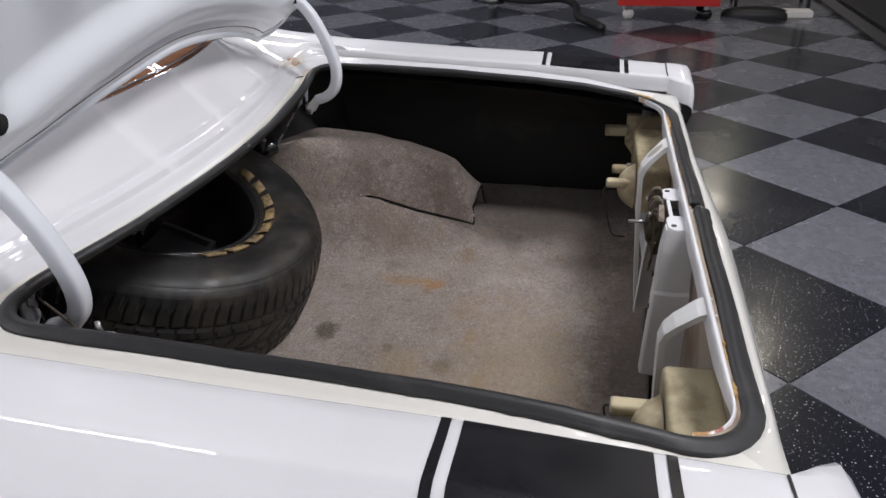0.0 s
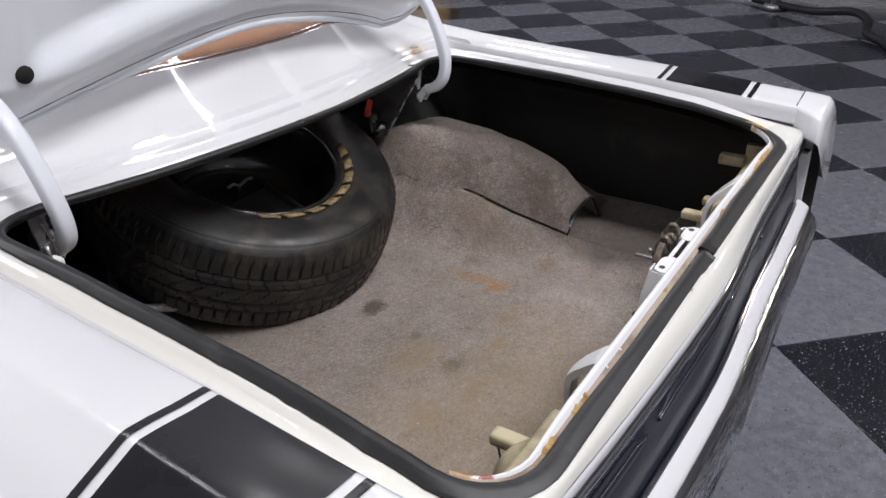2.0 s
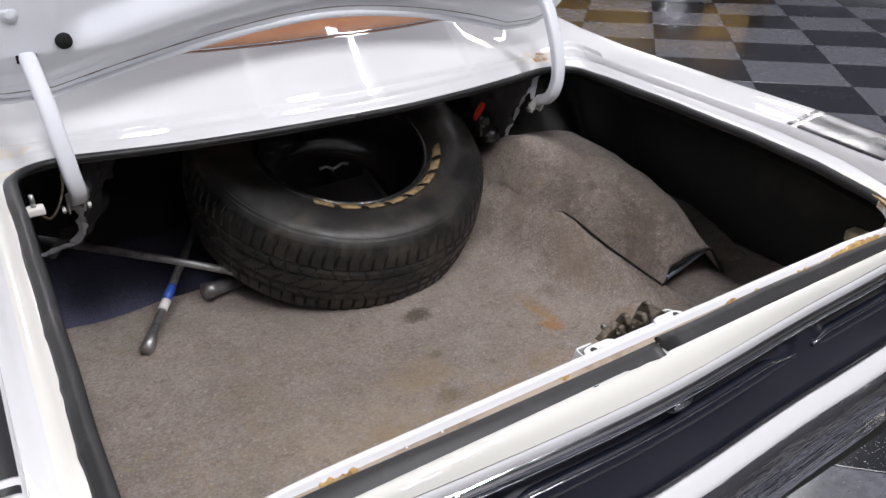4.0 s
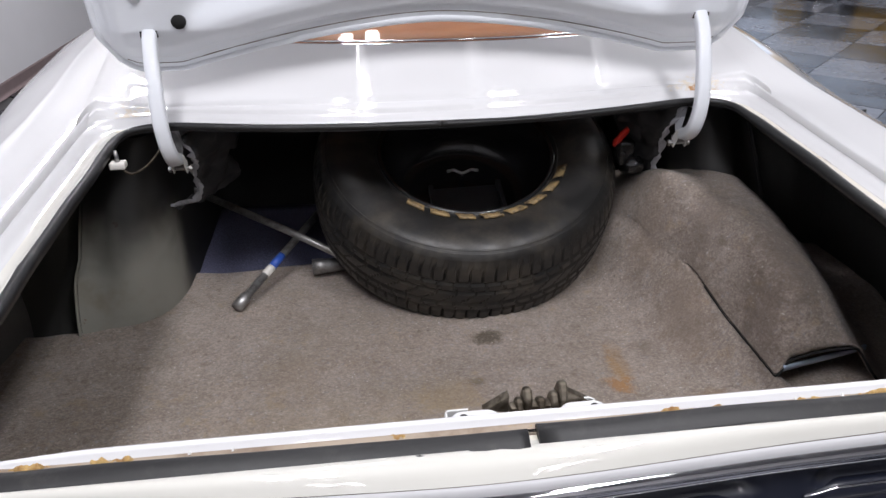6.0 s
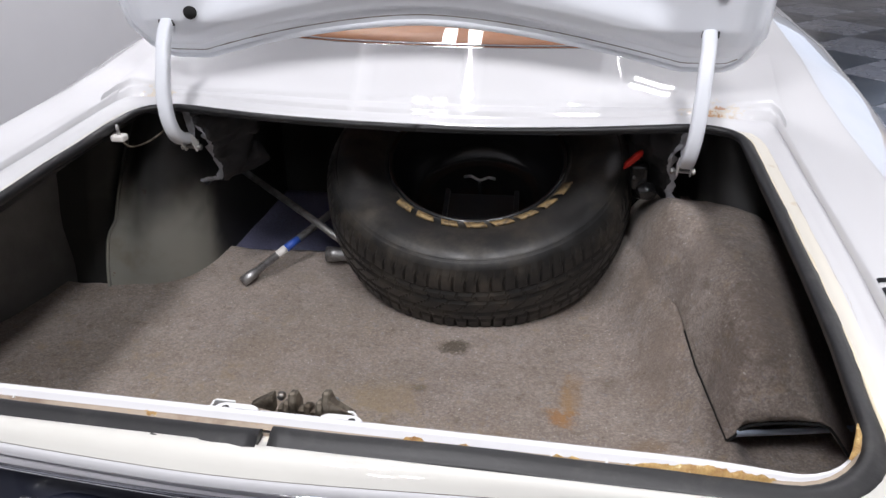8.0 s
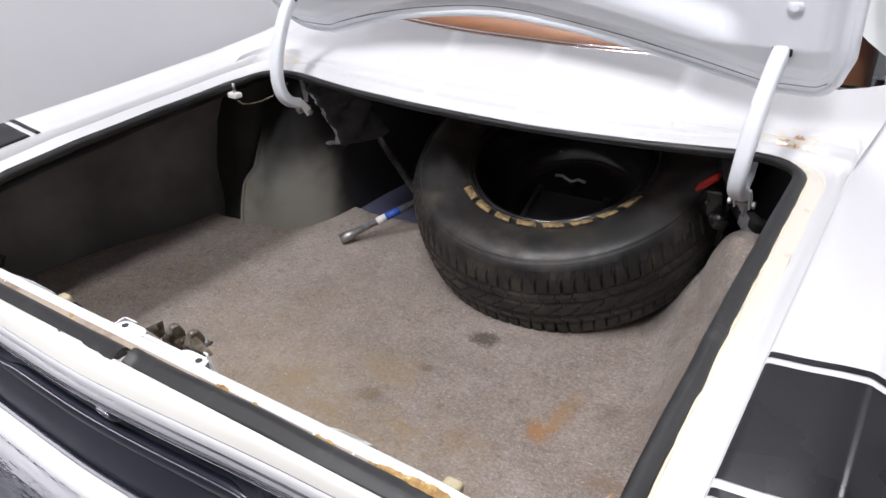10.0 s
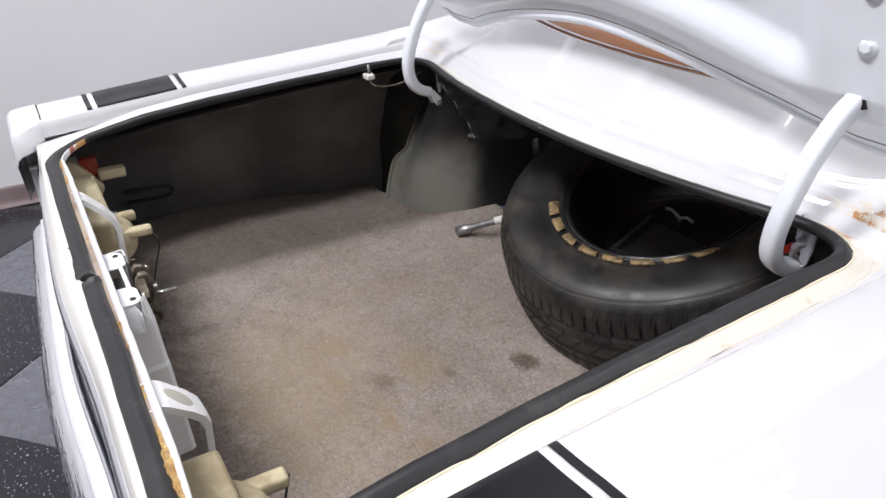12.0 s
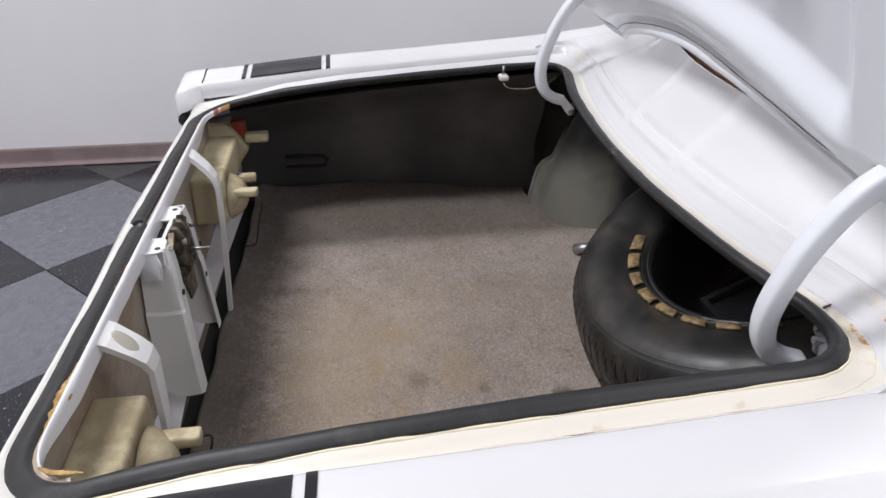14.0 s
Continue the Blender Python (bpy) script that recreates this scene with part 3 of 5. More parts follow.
# white flange inside the seal along the rear and round both rear corners
for side in (1, -1):
    idx = list(range(0, 39)) if side > 0 else [(-k) % NR for k in range(0, 39)]
    rows = []
    for k in idx:
        row = []
        slim = 1 - 0.85 * ease(min(k, NR - k), 25, 38)
        chip = 0.0010 * noise.noise((k * 0.45, side, 2))
        for off, dz in ((-0.003, 0.002), (-0.006, 0.0035), (-0.009, 0.005), (-0.0105, 0.0115), (-0.0135, 0.0150), (-0.0165, 0.0145), (-0.0180, 0.006), (-0.0180, -0.014)):
            o = off if off > -0.0095 else -0.009 + (off + 0.009) * slim
            row.append(ring_point(k, o + (chip if off < -0.0175 else 0), dz if off > -0.0095 else max(-0.014 + 0.011 * ease(min(k, NR - k), 25, 34), dz - 0.007 * ease(min(k, NR - k), 25, 38))))
        rows.append(row if side > 0 else list(reversed(row)))
    v, f = sheet(rows)
    bed = [1 if (j < 2 if side > 0 else j > 4) else 0 for _ in range(len(rows) - 1) for j in range(7)]
    piece("inner_flange", mesh("inner_flange", v, f, [FLANGE, GLUE_BED], True, bed), car, "white lip with rusty chips and old glue")

# old glue along the flange
random.seed(4)
for a, b, w in ((-0.525, -0.37, 1.3), (-0.36, -0.25, 0.5), (-0.19, 0.06, 0.7), (0.12, 0.34, 1.5), (0.31, 0.50, 1.5)):
    def blob(u, t):
        x = a + (b - a) * u
        ends = ease(u, 0.0, 0.10) * (1 - ease(u, 0.90, 1.0))
        e = max(0.02, 0.5 + 0.9 * noise.noise((x * 22, 2.0, w)) + 0.5 * noise.noise((x * 75, 6.0, w)) + 0.25 * noise.noise((x * 190, 3.0, w))) * w * ends
        ragged = 0.0018 * noise.noise((x * 95, 9, t * 2)) + 0.001 * noise.noise((x * 260, 4, t * 2))
        y = REAR + 0.0075 + (t - 0.5) * 0.0098 * e + ragged * ends
        k = 1 - (2 * t - 1) ** 2
        return (x, y, seal_z(0) + 0.0035 + 0.006 * t * min(1.0, e) + (0.0042 * e * k) + 0.0028 * k * (noise.noise((x * 120, t * 3, 4)) + 0.6 * noise.noise((x * 300, t * 7, 2))))
    v, f = grid(blob, 170, 8)
    piece("old_glue", mesh("old_glue", v, f, ADHESIVE), car, "crusty yellow-brown glue residue")
# a sliver of glue on the other corner
v, f = tube([(0.546, 0.045, seal_z(0.05) + 0.013), (0.555, 0.058, seal_z(0.06) + 0.012), (0.561, 0.075, seal_z(0.08) + 0.011), (0.564, 0.09, seal_z(0.09) + 0.010)], [0.0015, 0.0035, 0.003, 0.0008], 8, 0.6)
piece("old_glue", mesh("old_glue", v, f, ADHESIVE), car, "crusty yellow-brown glue residue")

# fenders
SECTION = ((SEAM, -0.034), (SEAM, -0.002), (0.639, 0.001), (0.67, 0.004), (0.700, 0.0085), (0.7215, 0.0105), (0.7265, 0.0098), (0.733, 0.007), (0.79, -0.018), (0.85, -0.052),
           (0.893, -0.095), (0.918, -0.16), (0.932, -0.26), (0.936, -0.36), (0.925, -0.47), (0.90, -0.58), (0.86, -0.68))
YS = [-0.030] + [y / 100 for y in range(0, 141, 5)] + [1.7, 2.0, 2.3, 2.6]


def fender_point(side, y, u, lift=0.0):
    """u runs over the section's points; lift raises the surface."""
    xs = [p[0] for p in SECTION]
    zs = [p[1] for p in SECTION]
    k = range(len(SECTION))
    x, z = lerp(u, k, xs), lerp(u, k, zs)
    tuck = 0.30 * ease(-z, 0.18, 0.45) * (1 - ease(y, -0.03, 0.5))
    return (side * (x + (lift if u > 10 else 0)), y + tuck, fender_z(y) + z + (lift if u <= 10 else lift * 0.3))


UU = [i / 2 for i in range(2 * len(SECTION) - 1)]
for side in (1, -1):
    rows = [[fender_point(side, y, u) for u in (UU if side > 0 else list(reversed(UU)))] for y in YS]
    v, f = sheet(rows)
    # leave the wheel arch open
    keep = []
    for q in f:
        c = sum((v[i] for i in q), Vector()) / 4
        if not ((c.y - 1.25) ** 2 + (c.z - 0.33) ** 2 < 0.36 ** 2):
            keep.append(q)
    quarter = piece("quarter_panel", mesh("quarter_panel", v, keep, WHITE), car)

    # broad black stripe between two thin lines
    def stripe(y0, y1, name, label):
        us = [1.4 + i * 0.2857 for i in range(52)]
        def p(a, b):
            y = y0 + (y1 - y0) * a
            u = us[0] + (us[-1] - us[0]) * b
            return fender_point(side, y + 0.009, u, 0.0012)
        v, f = grid(p, 6, 52)
        if side < 0:
            f = [tuple(reversed(q)) for q in f]
        piece(name, mesh(name, v, f, STRIPE), quarter, label)
    stripe(0.2845, 0.294, "pinstripe", "thin black line")
    stripe(0.112, 0.274, "wide_stripe", "broad glossy black stripe")
    stripe(0.092, 0.1015, "pinstripe", "thin black line")

    # end cap of the fender
    rows = []
    for y, grow, dz in ((0.012, 0.0, 0.0), (-0.015, 0.0, 0.0), (-0.036, 0.0, -0.002), (-0.045, -0.006, -0.010), (-0.049, -0.014, -0.026)):
        pts = []
        for x, z in ((0.60, -0.05), (0.602, -0.006), (0.612, 0.0), (SEAM, 0.003), (0.705, 0.011), (0.72, 0.0125), (0.737, 0.009), (0.79, -0.016), (0.85, -0.050), (0.893, -0.094), (0.92, -0.16), (0.93, -0.24)):
            x = lerp(y, (-0.03, 0.012), (x, x if x > 0.64 else 0.64 + (x - 0.64) * 0.1))
            pts.append((side * (x + grow * (1 if x > 0.7 else -1)), y, fender_z(y) + z + dz))
        rows.append(pts if side < 0 else list(reversed(pts)))
    v, f = sheet(rows)
    f.append(tuple(range(len(v) - len(rows[0]), len(v))))
    piece("fender_end_cap", mesh("fender_end_cap", v, f, WHITE), car)
    seam = [(side * x, 0.0125, fender_z(0.0125) + z + 0.0004) for x, z in ((0.64, 0.002), (0.67, 0.0052), (0.70, 0.010), (0.718, 0.0112), (0.735, 0.008), (0.79, -0.0165), (0.85, -0.0505), (0.893, -0.0935))]
    v, f = tube(seam, 0.0014, 6)
    piece("cap_seam", mesh("cap_seam", v, f, LINER), car, "thin dark seam at the fender end cap")

# tulip panel between the opening and the rear window


def window_y(x):
    return 0.925 + 0.5 * x * x - 0.03 * max(0.0, x)


def window_z(x):
    return 1.022 - 0.062 * ease(abs(x), 0.3, 0.66) - 0.015 * max(0.0, min(0.4, x))


front_ids = [i for i in range(NR) if RING[i][1] > 0.62]
front_ids.sort(key=lambda i: RING[i][0] if RING[i][1] > 0.74 else math.copysign(2 - RING[i][1], RING[i][0]))
front_ids = [i for i in front_ids if RING[i][1] > 0.75]
def tulip(u, t):
    k = u * (len(front_ids) - 1)
    i = front_ids[min(int(k), len(front_ids) - 1)]
    a = Vector(ring_point(i, REACH[i], 0.006))
    x = a.x
    xe = x * lerp(abs(x), (0, 0.5, 0.66), (1, 1.02, 1.06))
    y1, z1 = window_y(xe), window_z(xe)
    side = fender_z(a.y + (y1 - a.y) * t) + 0.006
    z = a.z + (z1 - a.z) * (0.62 * t + 0.38 * t * t)
    z = z + (side - z) * ease(abs(x), 0.5, 0.63) * ease(t, 0.0, 0.12)
    # soft crease parallel to the edge
    run = t * (y1 - a.y)
    z += 0.005 * ease(run, 0.0, 0.007) - 0.0062 * ease(run, 0.017, 0.0215) + 0.0045 * ease(run, 0.0215, 0.032)
    return (a.x + (xe - a.x) * t, a.y + (y1 - a.y) * t, z)
rows = [[tulip(i / (len(front_ids) - 1), (t / 60) ** 1.5) for t in range(61)] for i in range(len(front_ids))]
v, f = sheet(rows)
f = [tuple(reversed(q)) for q in f]
piece("tulip_panel", mesh("tulip_panel", v, f, TULIP_WHITE), car)
# black sheet added below, so the white panel throws no light into the trunk
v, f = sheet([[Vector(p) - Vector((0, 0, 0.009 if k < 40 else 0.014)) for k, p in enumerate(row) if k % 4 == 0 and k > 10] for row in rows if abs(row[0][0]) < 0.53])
piece("tulip_underside", mesh("tulip_underside", v, f, PITCH), car, "added black sheet that keeps the space below the tulip panel dark")

# corner fillers from the tulip panel to the fenders and up the sails
for side in (1, -1):
    def sail(u, t):
        y = 1.2 + u * 1.4
        x0 = SEAM + 0.002
        x = x0 - (0.10 * ease(y, 1.2, 1.6)) * t
        z = fender_z(y) + 0.002 + t * (0.33 * ease(y, 1.25, 1.9))
        return (side * (x - 0.12 * t * ease(y, 1.2, 1.5)), y, z)
    v, f = grid(sail, 24, 8)
    if side < 0:
        f = [tuple(reversed(q)) for q in f]
    piece("sail_panel", mesh("sail_panel", v, f, WHITE), car)

# rear window, trim and what shows through it
def glass(u, t):
    x = -0.64 + 1.28 * u
    return (x * (1 - 0.15 * t), window_y(x) + 0.012 + 0.9 * t, window_z(x) + 0.004 + 0.40 * t - 0.10 * t * t)
v, f = grid(glass, 24, 8)
win = piece("rear_window", mesh("rear_window", v, [tuple(reversed(q)) for q in f], GLASS), car, "sloping rear window glass")
win.visible_shadow = False
for dy, dz, r in ((0.002, 0.001, 0.003), (0.015, 0.005, 0.0022)):
    v, f = tube([(x / 20 * 0.64, window_y(x / 20 * 0.64) + dy, window_z(x / 20 * 0.64) + dz) for x in range(-20, 21)], r, 8)
    piece("window_trim", mesh("window_trim", v, f, CHROME), win, "chrome window moulding")
for s in (0.0, 1.0):
    v, f = tube([Vector(glass(s, k / 10)) + Vector((0, 0, 0.006)) for k in range(11)], 0.011, 8, 0.5)
    piece("window_trim", mesh("window_trim", v, f, CHROME), win, "chrome window moulding")
def tray(u, t):
    x = -0.5 + u
    return (x, window_y(x) + 0.03 + (1.47 - window_y(x) - 0.03) * t, window_z(x) - 0.02)
v, f = grid(tray, 20, 4, 0.02)
piece("package_tray", mesh("package_tray", v, f, TAN), car, "tan parcel shelf")
part("seat_back", box(-0.58, 0.58, 1.46, 1.6, 0.6, 1.04, 0.05, 4), TAN, car, "tan vinyl rear seat back", True)
v, f = grid(lambda u, t: ((u - 0.5) * 1.1, 1.86 + 0.75 * t, 1.335 + 0.03 * math.sin(math.pi * u) + 0.03 * t), 10, 4, 0.02)
piece("roof", mesh("roof", v, f, WHITE), car)

# ---- tail ----
def tail(rows_yz, name, mat, label="", width=0.64, bow=0.0, thick=0.0, lift=0.05):
    def p(u, t):
        x = -width + 2 * width * u
        k = t * (len(rows_yz) - 1)
        y = lerp(k, range(len(rows_yz)), [q[0] for q in rows_yz])
        z = lerp(k, range(len(rows_yz)), [q[1] for q in rows_yz])
        return (x, y + bow * (x / width) ** 2 - 0.019 * x + 0.017 * ease(x, -0.1, 0.3), z + lift * x * x)
    v, f = grid(p, 32, 2 * (len(rows_yz) - 1), thick)
    return piece(name, mesh(name, v, f, mat), car, label)


tail([(-0.0319, 0.8196), (-0.0342, 0.8162), (-0.0348, 0.8075), (-0.032, 0.800)], "rear_lip_edge", WHITE, "", 0.64, 0.0158, 0.0, 0.045)
tail([(-0.031, 0.8075), (-0.0362, 0.806), (-0.0392, 0.8015), (-0.0405, 0.795), (-0.0385, 0.789), (-0.032, 0.785), (-0.027, 0.785)], "trim_strip", CHROME, "chrome strip under the deck edge", 0.64, 0.0158, 0.0, 0.045)
GROOVES = ((-0.61, -0.305), (-0.268, 0.245), (0.285, 0.61))


def tail_bend(x):
    return 0.041 * x * x - 0.019 * x + 0.017 * ease(x, -0.1, 0.3)


def in_groove(x, soft=0.03):
    return max(ease(x, a, a + soft) * (1 - ease(x, b - soft, b)) for a, b in GROOVES)


def panel_point(u, t):
    x = -0.664 + 1.328 * u
    z = 0.789 - 0.117 * t
    dish = math.exp(-((z - 0.769) / 0.012) ** 4) * in_groove(x)
    return (x, -0.027 - 0.013 * t + 0.015 * dish + tail_bend(x), z + 0.03 * x * x)


v, f = grid(panel_point, 160, 36)
piece("tail_panel", mesh("tail_panel", v, f, BLACK_PANEL), car, "gloss-black tail panel with long pressed grooves")
for a, b in GROOVES:
    # bright lower lip of each groove, tapering to a rounded tip
    rows = []
    for k in range(41):
        x = a + (b - a) * k / 40
        tip = min(1.0, (0.25 + 0.75 * ease(min(k, 40 - k), 0, 5)))
        zc, yc = 0.7455 + 0.03 * x * x, -0.0335 + tail_bend(x)
        rows.append([(x, yc + dy, zc + dz * tip) for dy, dz in ((0.014, 0.0125), (0.004, 0.0122), (-0.0005, 0.0095), (-0.0025, 0.003), (-0.0025, -0.004), (0.001, -0.011), (0.006, -0.0125))])
    v, f = sheet(rows, 0.0015)
    ridge = piece("ridge_moulding", mesh("ridge_moulding", v, f, BLACK_PANEL), car, "gloss-black tapered moulding below a pressed groove")
    v, f = tube([Vector(r[2]) + Vector((0, -0.0006, 0.0006)) for r in rows], 0.0013, 6)
    piece("ridge_trim", mesh("ridge_trim", v, f, CHROME), ridge, "thin bright line along the moulding")
bead = [(x / 40, -0.0445 + tail_bend(x / 40), 0.671 + 0.03 * (x / 40) ** 2) for x in range(-25, 26)]
v, f = tube(bead, 0.0042, 10)
piece("trim_strip", mesh("trim_strip", v, f, CHROME), car, "thin chrome strip along the foot of the tail panel")
# lock in a black hollow right under the strip
def lock_shell(rx, ry, rz, at):
    return grid(lambda u, t: (at[0] + rx * math.cos(2 * math.pi * t) * math.sin(math.pi * u), at[1] - ry * math.cos(math.pi * u), at[2] + rz * math.sin(2 * math.pi * t) * math.sin(math.pi * u)), 10, 24)


v, f = lock_shell(0.022, 0.007, 0.010, (0.004, -0.0295, 0.7825))
key = piece("trunk_lock", mesh("trunk_lock", v, f, BLACK_PANEL), car, "black trunk lock hollow under the chrome strip")
v, f = lock_shell(0.0125, 0.0022, 0.0045, (0.000, -0.0358, 0.7850))
piece("lock_face", mesh("lock_face", v, f, CHROME), key, "chrome lock face")
tail([(-0.043, 0.669), (-0.049, 0.667), (-0.060, 0.661), (-0.067, 0.656), (-0.069, 0.650), (-0.062, 0.640), (-0.045, 0.61), (-0.01, 0.58), (0.04, 0.56)], "rear_valance", WHITE, "", 0.66, 0.0158, 0.0, 0.03)
tail([(-0.060, 0.642), (-0.065, 0.651), (-0.073, 0.650), (-0.081, 0.644), (-0.088, 0.635), (-0.0925, 0.623), (-0.0945, 0.606), (-0.093, 0.586), (-0.090, 0.568), (-0.080, 0.550), (-0.060, 0.545), (-0.04, 0.55)], "rear_bumper", BUMPER_CHROME, "chrome rear bumper", 0.655, 0.018, 0.0, 0.03)
for s in (1, -1):
    # rounded end of the bumper
    def bumper_end(u, t):
        a = math.pi * u
        r = 0.052 * math.cos(t * math.pi / 2)
        return (s * (0.655 + 0.022 * math.sin(t * math.pi / 2)), -0.046 + tail_bend(0.655 * s) - 0.018 - r * 0.5 * math.sin(a) + 0.012 * t, 0.61 + r * math.cos(a))
    v, f = grid(bumper_end, 16, 8)
    piece("bumper_end", mesh("bumper_end", v, f, BUMPER_CHROME), car, "rounded bumper end")

for s in (1, -1):
    part("tail_corner", box(*sorted((s * 0.663, s * 0.674)), -0.030, 0.06, 0.57, 0.872, 0.003), WHITE, car, "white inner wall of the fender end")

# ---- trunk lid ----
LID_Z = (0.99, 1.02, 1.05, 1.08, 1.14, 1.3, 1.72)
LID_Y = (0.940, 0.907, 0.879, 0.860, 0.845, 0.811, 0.70)
LID_W = 0.597


def lid_edge(x):
    return 1.084 - 0.089 * min(1.0, abs(x) / 0.47) ** 1.7 + 0.075 * max(0.0, (abs(x) - 0.537) / 0.06) ** 2.4


def lid_y(z):
    return lerp(z, LID_Z, LID_Y)


def lid_point(u, t, depth=0.0):
    s = 2 * u - 1
    x = LID_W * math.copysign(1 - (1 - abs(s)) ** 1.25, s)
    z0 = lid_edge(x)
    z = z0 + (1.70 - z0) * t ** 1.7
    return x, z


def lid_rows(nu, nv, shape):
    rows = []
    for i in range(nu + 1):
        row = []
        for j in range(nv + 1):
            x, z = lid_point(i / nu, j / nv)
            row.append(shape(x, z))
        rows.append(row)
    return rows


def edge_gap(x, z):
    return min((z - lid_edge(x)) * 0.95, LID_W + 0.004 - abs(x), 1.70 - z)


def lid_under(x, z):
    g = edge_gap(x, z)
    # hem, step to the inner frame, then shallow pressed dishes
    rise = 0.011 * ease(g, 0.024, 0.030) + 0.010 * ease(g, 0.032, 0.055)
    dish = 0.0
    if g > 0.05:
        mid = ease(g, 0.062, 0.115)
        rib = ease(abs(abs(x) - 0.30), 0.02, 0.06) * ease(abs(x), 0.0, 0.05) 
        rib = 1 - (1 - rib) * ease(z, 1.15, 1.30)
        side = 1 - ease(abs(x), 0.40, 0.455)
        dish = 0.024 * mid * side * rib
    return (x, lid_y(z) - rise + dish, z)


lid = piece("trunk_lid", mesh("trunk_lid", *sheet(lid_rows(120, 90, lambda x, z: (x, lid_y(z) + 0.012, z)), 0.004), WHITE), car, "raised white trunk lid")
v, f = sheet(lid_rows(140, 130, lid_under))
inner = piece("lid_inner_panel", mesh("lid_inner_panel", v, [tuple(reversed(q)) for q in f], LID_WHITE), lid, "pressed pale grey-white inner panel")
# rolled hem along the lid's edge
hem = []
for i in range(81):
    x = -0.577 + 1.154 * i / 80
    z = lid_edge(x)
    hem.append((x, lid_y(z) + 0.004, z - 0.001))
v, f = tube(hem, 0.0075, 8)
piece("lid_hem", mesh("lid_hem", v, f, LID_WHITE), lid)
# fine dirty seam where the inner panel is folded in
seam = []
for i in range(81):
    x = -0.565 + 1.13 * i / 80
    z = lid_edge(x) + 0.0125
    seam.append((x, lid_y(z) - 0.0003, z))
v, f = tube(seam, [0.0009 + 0.0006 * noise.noise((i * 0.4, 1, 2)) for i in range(81)], 6)
piece("hem_seam", mesh("hem_seam", v, f, SEAM_DIRT), lid, "thin grey-brown seam line")
for s in (1, -1):
    side = [(s * (LID_W - 0.003), lid_y(z) + 0.004, z) for z in [lid_edge(LID_W - 0.003) + 0.01 + (1.68 - 1.09) * k / 24 for k in range(25)]]
    v, f = tube([hem[-1 if s > 0 else 0]] + side, 0.0075, 8)
    piece("lid_hem", mesh("lid_hem", v, f, LID_WHITE), lid)
    for bx, bz in ((0.512, 1.143), (0.512, 1.205)):
        m = Matrix.Translation((s * bx, lid_y(bz) - 0.0215, bz)) @ pose(0, 0, 0, 90)
        washer = part("washer", cone(0.0125, 0.0125, 0.0022, m, 24, 0.001), LID_WHITE, lid, "painted washer", True)
        m = Matrix.Translation((s * bx, lid_y(bz) - 0.0243, bz)) @ pose(0, 0, 0, 90)
        part("bolt_head", cone(0.0068, 0.0068, 0.005, m, 6, 0.001), LID_WHITE, lid, "painted hex bolt")
    # dark slot through which the arm enters the lid
    part("arm_slot", box(s * 0.502 - 0.0145, s * 0.502 + 0.0145, 0.8375, 0.85, 1.069, 1.081, 0.001), PITCH, lid, "dark slot")
m = Matrix.Translation((-0.447, 0.8372, 1.096)) @ pose(0, 0, 0, 97)
part("access_hole", cone(0.0125, 0.0125, 0.010, m, 28), PITCH, lid, "round black access hole", True)

